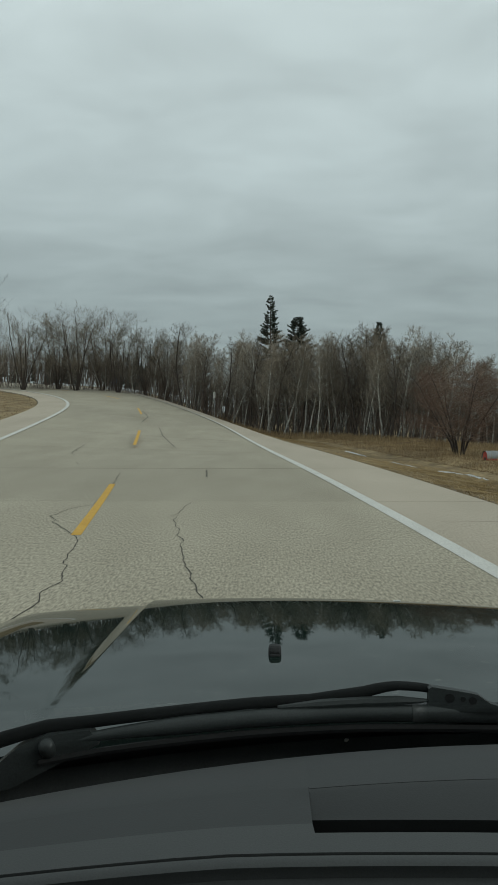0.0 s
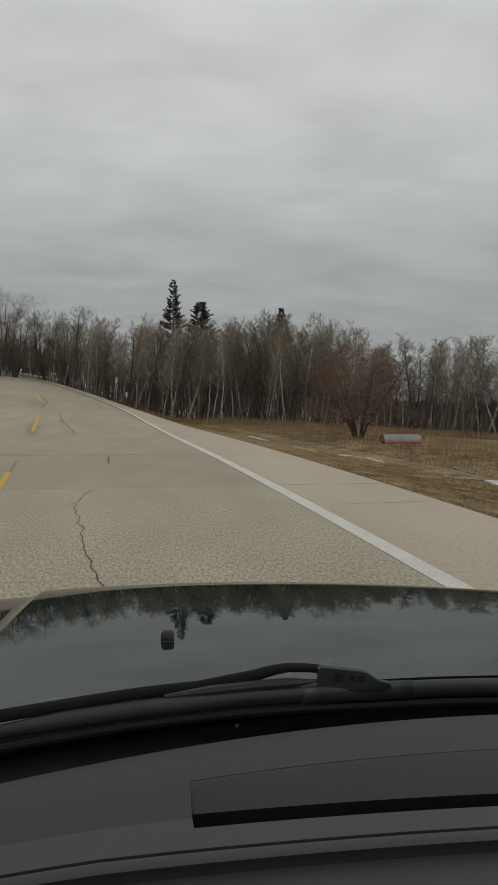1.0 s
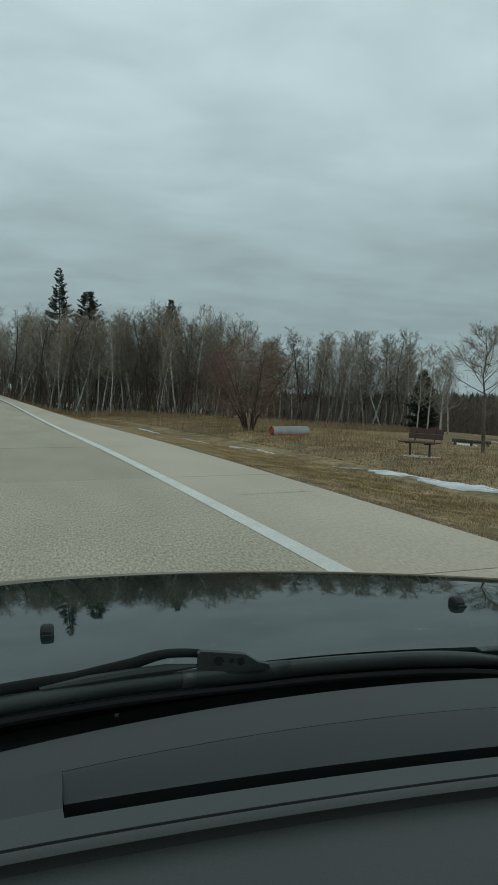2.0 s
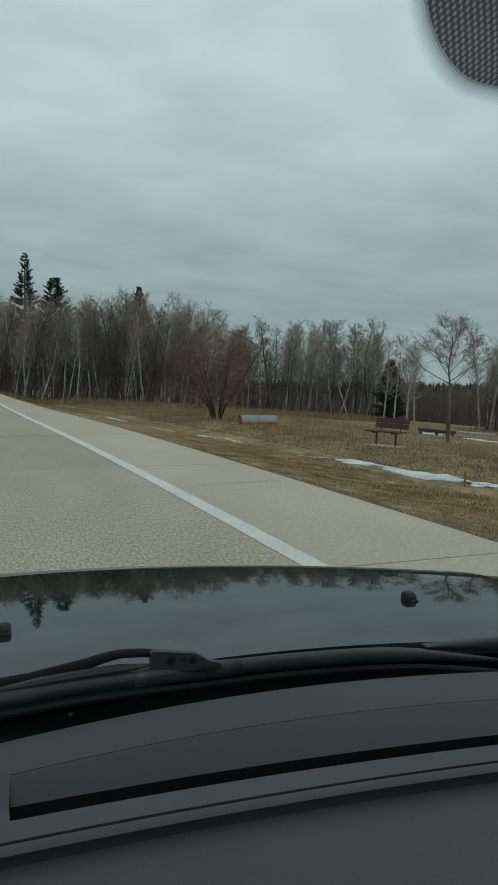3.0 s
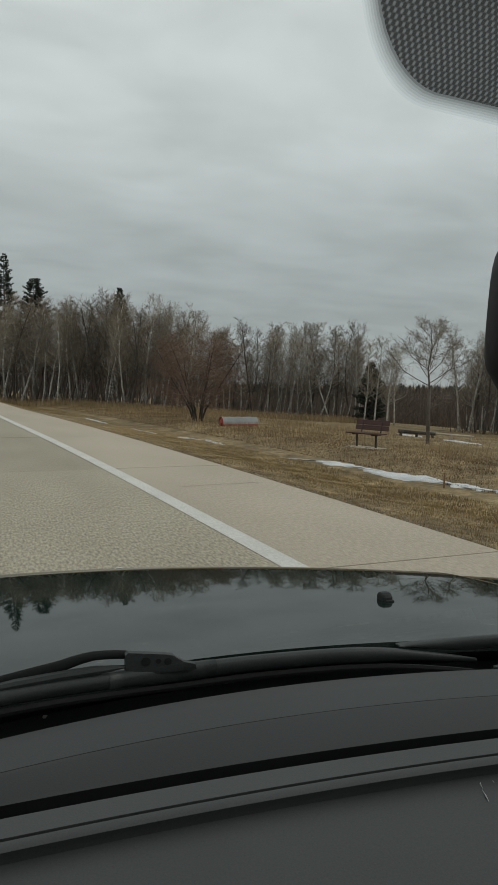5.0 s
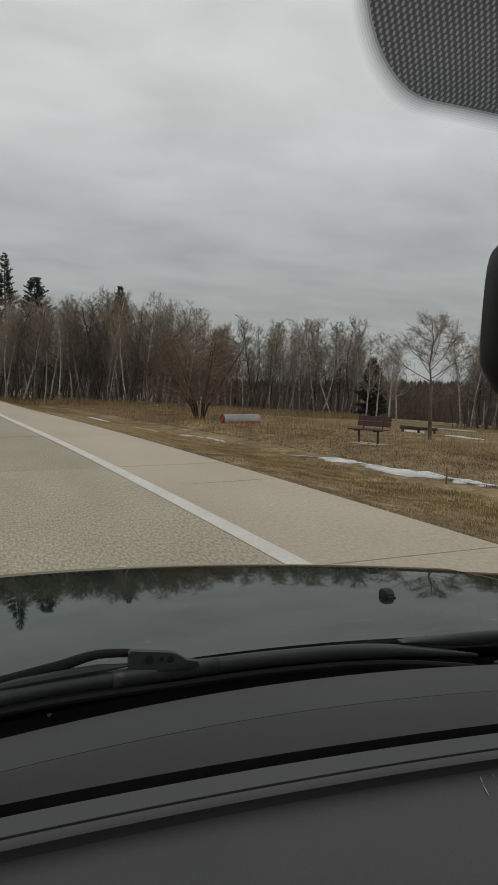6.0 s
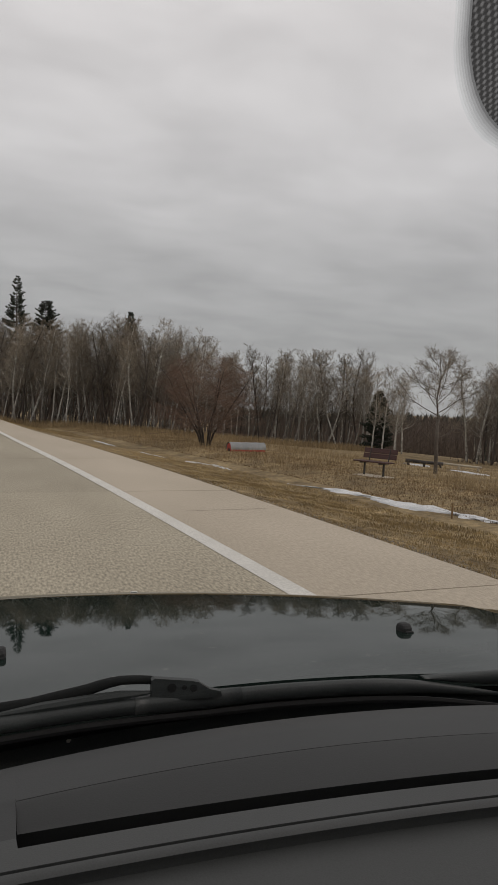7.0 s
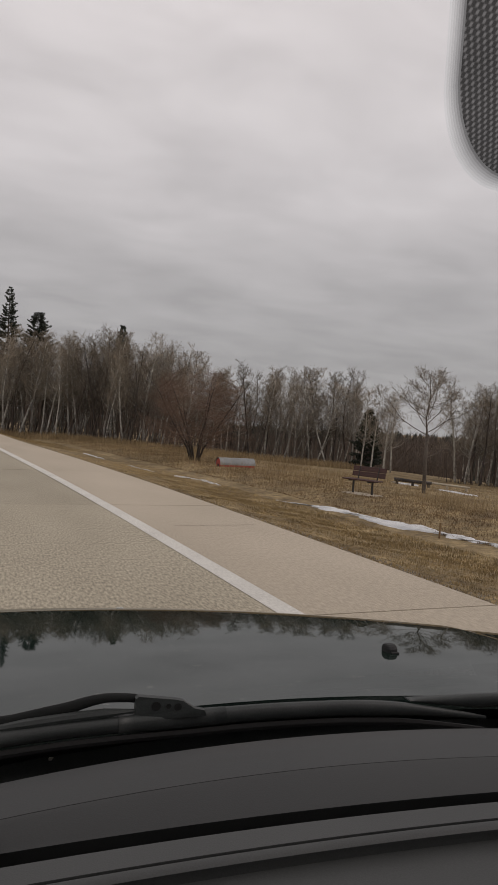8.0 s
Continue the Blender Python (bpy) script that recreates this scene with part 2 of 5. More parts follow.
def dot_print():
    """Black ceramic print with a staggered lattice of clear dots; its blurred rim is separate."""
    m = bpy.data.materials.new("dotted_ceramic_print")
    m.use_nodes = True
    n, l = m.node_tree.nodes, m.node_tree.links
    b = n["Principled BSDF"]
    b.inputs["Base Color"].default_value = (0.06, 0.068, 0.066, 1)
    b.inputs["Roughness"].default_value = 0.6
    uv = n.new("ShaderNodeUVMap")
    sep = n.new("ShaderNodeSeparateXYZ")
    l.new(uv.outputs[0], sep.inputs[0])

    def op(kind, a, c=None):
        q = n.new("ShaderNodeMath")
        q.operation = kind
        for i, v in enumerate((a, c)):
            if v is None:
                continue
            if isinstance(v, (int, float)):
                q.inputs[i].default_value = v
            else:
                l.new(v, q.inputs[i])
        return q.outputs[0]

    u, v = sep.outputs["X"], sep.outputs["Y"]
    k = 2 * math.pi
    s = op("ADD", op("MULTIPLY", op("COSINE", op("MULTIPLY", u, k / 0.0031)), op("COSINE", op("MULTIPLY", v, k / 0.0037))), 0.0)
    hole = n.new("ShaderNodeMapRange")
    hole.interpolation_type = "SMOOTHSTEP"
    hole.inputs["From Min"].default_value, hole.inputs["From Max"].default_value = -0.3, 0.95
    hole.inputs["To Min"].default_value, hole.inputs["To Max"].default_value = 0.06, 0.22
    l.new(s, hole.inputs["Value"])
    clear = n.new("ShaderNodeBsdfTransparent")
    mix = n.new("ShaderNodeMixShader")
    l.new(hole.outputs[0], mix.inputs[0])
    l.new(b.outputs[0], mix.inputs[1])
    l.new(clear.outputs[0], mix.inputs[2])
    l.new(mix.outputs[0], n["Material Output"].inputs["Surface"])
    return m


DOTS = dot_print()


# ---- building helpers ----
class Shape:
    """Collects vertices and faces of one mesh."""

    def __init__(self):
        self.v, self.f = [], []

    def tube(self, pts, radii, sides=6, cap=True):
        n0 = len(self.v)
        pts = [Vector(p) for p in pts]
        for i, p in enumerate(pts):
            d = (pts[min(i + 1, len(pts) - 1)] - pts[max(i - 1, 0)]).normalized()
            a = d.cross(Vector((0.31, 0.17, 0.93)) if abs(d.z) < 0.9 else Vector((1, 0.1, 0))).normalized()
            b = d.cross(a)
            for k in range(sides):
                t = 2 * math.pi * k / sides
                self.v.append(tuple(p + radii[i] * (math.cos(t) * a + math.sin(t) * b)))
        for i in range(len(pts) - 1):
            for k in range(sides):
                k2 = (k + 1) % sides
                o = n0 + i * sides
                self.f.append((o + k, o + k2, o + sides + k2, o + sides + k))
        if cap and sides > 2:
            self.f.append(tuple(n0 + k for k in reversed(range(sides))))
            self.f.append(tuple(n0 + (len(pts) - 1) * sides + k for k in range(sides)))

    def grid(self, rows, closed=False):
        n0, w = len(self.v), len(rows[0])
        for r in rows:
            self.v.extend(tuple(p) for p in r)
        for i in range(len(rows) - 1):
            for j in range(w if closed else w - 1):
                j2 = (j + 1) % w
                self.f.append((n0 + i * w + j, n0 + i * w + j2, n0 + (i + 1) * w + j2, n0 + (i + 1) * w + j))

    def box(self, lo, hi, chamfer=0.0):
        """A box with chamfered edges."""
        c = min(chamfer, min((hi[i] - lo[i]) * 0.45 for i in range(3)))
        if c <= 0:
            n0 = len(self.v)
            self.v += [(x, y, z) for z in (lo[2], hi[2]) for y in (lo[1], hi[1]) for x in (lo[0], hi[0])]
            self.f += [tuple(n0 + i for i in q) for q in ((0, 2, 3, 1), (4, 5, 7, 6), (0, 1, 5, 4), (2, 6, 7, 3), (0, 4, 6, 2), (1, 3, 7, 5))]
            return

        def ring(x0, y0, x1, y1, z, k):
            return [(x0 + k, y0, z), (x1 - k, y0, z), (x1, y0 + k, z), (x1, y1 - k, z), (x1 - k, y1, z), (x0 + k, y1, z), (x0, y1 - k, z), (x0, y0 + k, z)]

        x0, y0, z0 = lo
        x1, y1, z1 = hi
        rings = [ring(x0 + c, y0 + c, x1 - c, y1 - c, z0, c * 0.5), ring(x0, y0, x1, y1, z0 + c, c), ring(x0, y0, x1, y1, z1 - c, c), ring(x0 + c, y0 + c, x1 - c, y1 - c, z1, c * 0.5)]
        n0 = len(self.v)
        self.grid(rings, closed=True)
        self.f.append(tuple(n0 + i for i in reversed(range(8))))
        self.f.append(tuple(n0 + 24 + i for i in range(8)))

    def disc_wheel(self, centre, radius, width, sides=28, inner=0.0):
        cx, cy, cz = centre
        prof = [(inner, -width / 2), (radius * 0.93, -width / 2), (radius, -width * 0.32), (radius, width * 0.32), (radius * 0.93, width / 2), (inner, width / 2)]
        rows = []
        for k in range(sides):
            t = 2 * math.pi * k / sides
            rows.append([(cx + w, cy + r * math.cos(t), cz + r * math.sin(t)) for r, w in prof])
        rows.append(rows[0])
        self.grid(rows)

    def mesh(self, name, material, smooth=False):
        me = bpy.data.meshes.new(name)
        me.from_pydata(self.v, [], self.f)
        me.materials.append(material)
        if smooth:
            me.polygons.foreach_set("use_smooth", [True] * len(me.polygons))
        me.update()
        return me


def part(name, shape, material, parent=None, label="", smooth=False):
    ob = new(name, shape.mesh(name, material, smooth))
    if parent:
        ob.parent = parent
    if label:
        ob["label"] = label
    return ob


def thing(name, label, category, group="", kind=""):
    return tagged(new(name), label, category, group, kind)


def smoothstep(t):
    t = min(1.0, max(0.0, t))
    return t * t * (3 - 2 * t)


# ---- the road's line: the right-hand white line, by distance along it ----
FAR, SHOULDER, STEP = 10.8, 2.2, 0.5  # FAR: the other edge line
LINE = []
_s, _x, _y, _h = 0.0, 2.42, 0.0, 0.054


def bend(s):
    return 1 / 480 + (1 / 78 - 1 / 480) * smoothstep((s - 40) / 18)


while _s <= 175:
    LINE.append((_s, _x, _y, _h))
    _h += bend(_s) * STEP
    _x, _y, _s = _x - math.sin(_h) * STEP, _y + math.cos(_h) * STEP, _s + STEP
_s, _x, _y, _h = 0.0, 2.42, 0.0, 0.054
while _s > -120:
    _h -= bend(_s) * STEP
    _x, _y, _s = _x + math.sin(_h) * STEP, _y - math.cos(_h) * STEP, _s - STEP
    LINE.insert(0, (_s, _x, _y, _h))
LINE_A = np.array(LINE)


def swell(x, y):
    """The land climbs gently where the road bends away."""
    x, y = np.asarray(x, float), np.asarray(y, float)
    dist = np.hypot(x + 0.4, y)
    az = np.degrees(np.arctan2(x + 0.4, y))
    w = np.clip((3 - az) / 15, 0, 1)
    w = w * w * (3 - 2 * w) * np.clip((az + 150) / 60, 0, 1)
    return w * 0.064 * np.clip(dist - 24, 0, 240)


def along(s, d, z=0.0):
    """A point at s metres along the line and d metres to its right."""
    i = (s - LINE_A[0, 0]) / STEP
    k = int(min(max(i, 0), len(LINE) - 2))
    t = i - k
    x, y, h = (LINE_A[k, j] * (1 - t) + LINE_A[k + 1, j] * t for j in (1, 2, 3))
    x, y = x + d * math.cos(h), y + d * math.sin(h)
    return (x, y, z + float(swell(x, y)))


def offset(x, y):
    """Metres to the right of the line, for arrays."""
    x, y = np.atleast_1d(np.asarray(x, float)), np.atleast_1d(np.asarray(y, float))
    best, side = np.full(x.shape, 1e9), np.zeros(x.shape)
    for s, lx, ly, h in LINE[::2]:
        dx, dy = x - lx, y - ly
        q = dx * dx + dy * dy
        r = dx * math.cos(h) + dy * math.sin(h)
        m = q < best
        best[m], side[m] = q[m], r[m]
    return np.sqrt(best) * np.sign(side)


def land(x, y):
    """Height of the ground."""
    x, y = np.atleast_1d(np.asarray(x, float)), np.atleast_1d(np.asarray(y, float))
    d = offset(x, y)
    e = d - SHOULDER
    right = np.interp(e, [-2.0, -0.05, 0.0, 0.3, 3.0, 3.5, 4.3, 6.2, 9, 26, 70, 400], [-0.8, -0.20, -0.045, -0.06, -0.47, -0.52, -0.5, -0.33, -0.36, -1.15, -4.6, -9.0])
    el = -FAR - 2.2 - d
    left = np.interp(el, [-2.0, -0.05, 0.0, 0.4, 3.5, 7.0, 400], [-0.8, -0.20, -0.045, -0.06, -0.30, -0.12, -0.1])
    z = np.where(e > -2.0, right, np.where(el > -2.0, left, -0.8))
    rough = np.array([noise.noise((a * 0.35, b * 0.35, 0.3)) * 0.05 + noise.noise((a * 1.3, b * 1.3, 4.0)) * 0.03 for a, b in zip(x.ravel(), y.ravel())]).reshape(x.shape)
    z = z + np.where((e > 0.4) | (el > 0.4), rough, 0)
    return z + swell(x, y)


def ground_at(x, y):
    return float(land([x], [y])[0])


# ---- ground ----
def axis(lo_far, lo, hi, hi_far, step):
    mid = list(np.arange(lo, hi + 1e-6, step))
    a, out, k = [], [], step
    p = lo
    while p > lo_far:
        k *= 1.25
        p -= k
        a.append(p)
    p, k = hi, step
    while p < hi_far:
        k *= 1.25
        p += k
        out.append(p)
    return np.array(a[::-1] + mid + out)


gx, gy = axis(-3500, -28, 34, 3500, 0.5), axis(-3500, -12, 92, 3500, 0.6)
GX, GY = np.meshgrid(gx, gy)
GZ = land(GX.ravel(), GY.ravel()).reshape(GX.shape)
ground_shape = Shape()
ground_shape.v = list(zip(GX.ravel().tolist(), GY.ravel().tolist(), GZ.ravel().tolist()))
nx = len(gx)
ground_shape.f = [(j * nx + i, j * nx + i + 1, (j + 1) * nx + i + 1, (j + 1) * nx + i) for j in range(len(gy) - 1) for i in range(nx - 1)]
ground = part("ground", ground_shape, GROUND, smooth=True)
tagged(ground, "dry brown early spring turf with a shallow roadside ditch", "ground", kind="structure")


# ---- the car ----
car = thing("car", "dark car with glossy black-green hood, on a concrete road", "car")


def hood_slope(y):
    return np.interp(y, [0.9, 1.25, 1.60, 1.74, 1.83, 1.90, 1.98, 2.08, 2.14], [0.068, 0.084, 0.102, 0.125, 0.19, 0.33, 0.8, 1.9, 4.0])


HOOD_Y = np.concatenate([np.arange(0.84, 1.6, 0.04), np.arange(1.6, 2.145, 0.015)])
HOOD_Z = -np.concatenate([[0], np.cumsum((hood_slope(HOOD_Y[1:]) + hood_slope(HOOD_Y[:-1])) / 2 * np.diff(HOOD_Y))])
HOOD_Z += 1.1555 - np.interp(1.33, HOOD_Y, HOOD_Z)


def hood_rear(x):
    return 1.028 - 0.32 * (x + 0.03) ** 2


def hood_point(x, v):
    """v from 0 at the rear edge to 1 at the nose."""
    bow = 0.21 * x * x
    lead = bow + 0.23 * x - 0.07
    y0, y1 = hood_rear(x), 2.14 - lead
    y = y0 + (y1 - y0) * v
    fall = float(np.interp(y + lead, HOOD_Y, HOOD_Z)) - float(np.interp(1.33 + lead, HOOD_Y, HOOD_Z))
    z = fall + float(np.interp(1.33 + bow, HOOD_Y, HOOD_Z)) - 0.012 * x * x
    a = abs(x)
    crease = min(1.0, max(0.0, (a - (0.712 if x < 0 else 0.75)) / 0.035))
    z -= (1 - (1 - crease) ** 2) * (0.014 if x < 0 else 0.008) * smoothstep((y - 0.6) / 1.5)
    if a > 1.06:
        z -= 30 * (a - 1.06) ** 2
    return (x, y, z)


hood_shape = Shape()
xs = sorted(set([round(float(q), 4) for q in np.concatenate([np.linspace(-1.13, 1.13, 44), np.linspace(-0.765, -0.70, 14), np.linspace(0.74, 0.80, 13)])]))
hood_shape.grid([[hood_point(x, v) for x in xs] for v in np.concatenate([np.linspace(0, 0.5, 10), np.linspace(0.53, 1, 40)])])
hood_shape.grid([[(x, hood_rear(x), hood_point(x, 0)[2] - q) for x in xs] for q in (0.0, 0.006, 0.03)][::-1])
hood = part("hood", hood_shape, PAINT, car, "glossy black-green painted hood", smooth=True)


def nozzle(x, y, z, tilt):
    s = Shape()
    rows = []
    for zz, w, dy in ((0.0, 0.0118, 0.018), (0.013, 0.0118, 0.017), (0.018, 0.0108, 0.013), (0.0205, 0.0085, 0.008)):
        rows.append([(w * math.copysign(abs(math.cos(t)) ** 0.5, math.cos(t)), dy * math.copysign(abs(math.sin(t)) ** 0.5, math.sin(t)), zz) for t in np.linspace(0, 2 * math.pi, 17)[:-1]])
    s.grid(rows, closed=True)
    s.f.append(tuple(range(48, 64)))
    s.box((-0.009, -0.024, 0.001), (0.009, -0.02, 0.009), 0.001)
    ob = part("washer_nozzle", s, RUBBER, car, "small black washer nozzle")
    ob.matrix_basis = pose(x, y, z, -tilt, 0, 0)
    return ob


nozzle(-0.39, 1.30, hood_point(-0.39, 0.2447)[2] - 0.005, 3)
nozzle(0.395, 1.285, hood_point(0.395, 0.2826)[2] - 0.005, 3)

chip = Shape()
cz = hood_point(-0.05, (1.92 - hood_rear(-0.05)) / (2.221 - hood_rear(-0.05)))[2]
chip.tube([(-0.062, 1.92, cz), (-0.058, 1.92, cz + 0.0012), (-0.046, 1.92, cz + 0.0012), (-0.042, 1.92, cz)], [0.001, 0.0022, 0.0022, 0.001], 6)
part("pale_chip", chip, SIGN_WHITE, car, "small white fleck on the hood")

# nose, fenders and the rest of the shell
body = Shape()
for sx in (-1, 1):
    nose = hood_point(sx * 1.05, 1.0)[1]
    prof = [(nose - 0.03, 0.66), (nose - 0.12, 0.78), (1.5, 0.93), (1.3, 0.97), (0.85, 1.02), (0.4, 1.10), (-1.0, 1.12), (-2.6, 1.10), (-2.75, 1.0), (-2.75, 0.42), (-2.35, 0.36), (-2.3, 0.62), (-2.05, 0.80), (-1.75, 0.80), (-1.5, 0.62), (-1.45, 0.32),
            (0.91, 0.32), (0.96, 0.62), (1.20, 0.80), (1.48, 0.80), (1.71, 0.62), (1.735, 0.36), (nose - 0.005, 0.40)]
    n0 = len(body.v)
    body.v += [(sx * 1.10, y, z) for y, z in prof] + [(sx * 0.90, y, z) for y, z in prof]
    m = len(prof)
    body.f.append(tuple(n0 + i for i in range(m)))
    body.f.append(tuple(n0 + m + i for i in reversed(range(m))))
    body.f += [(n0 + i, n0 + (i + 1) % m, n0 + m + (i + 1) % m, n0 + m + i) for i in range(m)]
front = np.linspace(-1.09, 1.09, 31)
body.grid([[(x, hood_point(max(-1.05, min(1.05, x)), 1.0)[1] - back, z) for x in front] for z, back in ((0.34, 0.10), (0.40, 0.02), (0.52, -0.015), (0.56, 0.01), (0.62, 0.008), (0.70, 0.012))])
body.box((-0.90, -2.75, 0.40), (0.90, -2.68, 1.10), 0.03)
part("body", body, PAINT, car)
shell = Shape()
shell.box((-0.90, -2.68, 0.34), (0.90, 0.45, 0.40))
shell.box((-0.90, 0.45, 0.34), (0.90, 0.50, 1.10))
shell.box((-0.90, -2.68, 0.40), (0.90, -2.60, 1.14))
for sx in (-1, 1):
    shell.box((min(sx * 0.85, sx * 0.90), -2.60, 0.40), (max(sx * 0.85, sx * 0.90), 0.45, 1.13))
part("cabin_lining", shell, CABIN, car)
roof = Shape()
roof.grid([[(x, y, 1.885 + 0.035 * (1 - (x / 0.78) ** 2) - 0.02 * ((y + 1.1) / 1.4) ** 2 + q) for x in np.linspace(-0.78, 0.78, 9)] for q, ys in ((0.0, np.linspace(0.10, -2.45, 9)),) for y in ys])
roof.grid([[(x, y, 1.855 + 0.03 * (1 - (x / 0.78) ** 2) - 0.02 * ((y + 1.1) / 1.4) ** 2) for x in np.linspace(-0.78, 0.78, 9)] for y in np.linspace(-2.45, 0.10, 9)])
part("roof", roof, CABIN, car, smooth=True)
for sx in (-1, 1):
    for a, b, r in (((0.92, 0.86, 1.12), (0.74, 0.12, 1.86), 0.045), ((0.92, -0.75, 1.12), (0.76, -0.80, 1.87), 0.05), ((0.92, -2.2, 1.12), (0.76, -2.0, 1.87), 0.06), ((0.90, -2.65, 1.10), (0.74, -2.42, 1.85), 0.06)):
        s = Shape()
        s.tube([(sx * a[0], a[1], a[2]), (sx * b[0], b[1], b[2])], [r, r], 8)
        part("pillar", s, CABIN, car, smooth=True)
for sx in (-1, 1):
    for y in (1.33, -1.90):
        s = Shape()
        s.disc_wheel((sx * 0.90, y, 0.36), 0.36, 0.24, 32, 0.22)
        tyre = part("wheel", s, RUBBER, car, smooth=True)
        s = Shape()
        s.disc_wheel((sx * 0.90, y, 0.36), 0.23, 0.22, 24, 0.0)
        part("rim", s, RIM, tyre)

for sx in (-1, 1):
    for y0, y1, t0, t1 in ((0.78, -0.70, 0.16, -0.75), (-0.80, -2.15, -0.85, -1.98)):
        s = Shape()
        s.grid([[(sx * 0.925, y0, 1.12), (sx * 0.925, y1, 1.12)], [(sx * 0.765, t0, 1.86), (sx * 0.765, t1, 1.86)]])
        pane = part("side_window", s, GLASS, car)
        pane.visible_shadow = False

# windscreen with its printed bands


def glass_base(x):
    return 0.97 - 0.28 * x * x


def glass_point(x, z, lift=0.0):
    return (x, glass_base(x) - (z - 1.16) / 0.85 - lift * 0.65, z - lift * 0.76)


glass = Shape()
glass.grid([[glass_point(x * (0.87 - 0.13 * v), 1.16 + 0.70 * v) for x in np.linspace(-1, 1, 17)] for v in np.linspace(0, 1, 9)])
windscreen = part("windscreen", glass, GLASS, car, "clear laminated windscreen", smooth=True)
windscreen.visible_shadow = False
band = Shape()
band.grid([[glass_point(x, 1.16 + q, 0.003) for x in np.linspace(-0.84, 0.84, 17)] for q in (0.0, 0.02, 0.038)])
part("lower_print_band", band, BLACK, windscreen)

fleck = Shape()
fleck.tube([glass_point(-0.306, 1.1665, 0.006), glass_point(-0.303, 1.169, 0.006), glass_point(-0.300, 1.1715, 0.006)], [0.0008, 0.0026, 0.0008], 6)
part("pale_fleck", fleck, SIGN_WHITE, windscreen, "small pale dirt fleck on the glass")


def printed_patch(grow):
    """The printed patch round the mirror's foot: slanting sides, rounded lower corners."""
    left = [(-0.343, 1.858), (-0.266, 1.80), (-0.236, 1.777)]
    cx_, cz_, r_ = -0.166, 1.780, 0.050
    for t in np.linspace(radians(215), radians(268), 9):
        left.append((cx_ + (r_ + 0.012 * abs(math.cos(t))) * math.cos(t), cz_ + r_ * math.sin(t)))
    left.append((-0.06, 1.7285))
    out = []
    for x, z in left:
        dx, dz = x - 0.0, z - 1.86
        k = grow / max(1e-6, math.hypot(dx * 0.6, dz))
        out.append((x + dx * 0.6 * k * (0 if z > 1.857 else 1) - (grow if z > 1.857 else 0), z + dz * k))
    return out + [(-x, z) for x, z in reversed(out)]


inner = printed_patch(0.0)
patch = Shape()
patch.v = [glass_point(x, z, 0.003) for x, z in inner]
half_n = len(inner) // 2
patch.f = [(i, i + 1, len(inner) - 2 - i, len(inner) - 1 - i) for i in range(half_n - 1)]
dots = part("dotted_print_band", patch, DOTS, windscreen, "black dotted print at the top of the windscreen")
uvl = dots.data.uv_layers.new(name="metres")
for lp in dots.data.loops:
    x, z = inner[lp.vertex_index]
    uvl.data[lp.index].uv = (x, z * 1.3)
# graded tinted rings added to imitate the out-of-focus blur of the patch's edge
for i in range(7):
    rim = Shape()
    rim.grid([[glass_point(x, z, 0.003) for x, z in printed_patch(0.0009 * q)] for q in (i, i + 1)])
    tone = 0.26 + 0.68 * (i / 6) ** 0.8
    part("print_blur", rim, pane_material("print_blur_tint", (tone, tone * 1.02, tone * 1.02)), windscreen)

# mirror
mir = Shape()
rows = []
for xx, k in ((-0.115, 0.35), (-0.112, 0.62), (-0.10, 0.85), (-0.07, 0.98), (0.0, 1.0), (0.07, 0.98), (0.10, 0.85), (0.112, 0.62), (0.115, 0.35)):
    rows.append([(xx, 0.021 * k * math.copysign(abs(math.sin(t)) ** 0.6, math.sin(t)), 0.064 * k * math.copysign(abs(math.cos(t)) ** 0.6, math.cos(t))) for t in np.linspace(0, 2 * math.pi, 21)[:-1]])
mir.grid(rows, closed=True)
mir.f.append(tuple(reversed(range(20))))
mir.f.append(tuple(8 * 20 + i for i in range(20)))
mirror = part("rear_view_mirror", mir, RUBBER, car, "black rounded rear-view mirror housing", smooth=True)
mirror.matrix_basis = pose(0.059, 0.375, 1.640, 0, 3, -8)
foot = Shape()
foot.tube([(0.0, 0.03, 0.03), (0.0, 0.0, 0.11)], [0.012, 0.014], 10)
stem = part("mirror_stem", foot, RUBBER, mirror, smooth=True)

# cowl between glass and hood
cowl = Shape()
cxs = np.linspace(-0.88, 0.88, 25)
cowl.grid([[(x, hood_rear(x) + 0.03, 1.135) for x in cxs], [(x, hood_rear(x) - 0.004, 1.145) for x in cxs], [(x, (hood_rear(x) + glass_base(x)) / 2, 1.142) for x in cxs], [(x, glass_base(x) + 0.006, 1.156) for x in cxs],
           [(x, glass_base(x) + 0.004, 1.166) for x in cxs], [(x, glass_base(x) - 0.01, 1.168) for x in cxs], [(x, glass_base(x) - 0.05, 1.12) for x in cxs]])
part("cowl", cowl, PLASTIC, car, "black plastic cowl")


def sheet(x, z, out=0.0):
    """On the outer side of the glass."""
    return (x, 0.9 - 0.3 * (x + 0.05) ** 2 + out, z)


def sweep(shape, pts, height, depth, taper=0.3, n=8):
    """A flattened bar along points, highest in the middle."""
    rows = []
    for i, p in enumerate(pts):
        k = 1 - (1 - min(1.0, 6 * min(i, len(pts) - 1 - i) / len(pts))) * (1 - taper)
        rows.append([(p[0], p[1] + depth * k * math.cos(t), p[2] + height * k * math.copysign(abs(math.sin(t)) ** 0.7, math.sin(t))) for t in np.linspace(0, 2 * math.pi, n + 1)[:-1]])
    shape.grid(rows, closed=True)
    n0 = len(shape.v) - len(rows) * n
    shape.f.append(tuple(n0 + i for i in range(n)))
    shape.f.append(tuple(n0 + (len(rows) - 1) * n + i for i in reversed(range(n))))


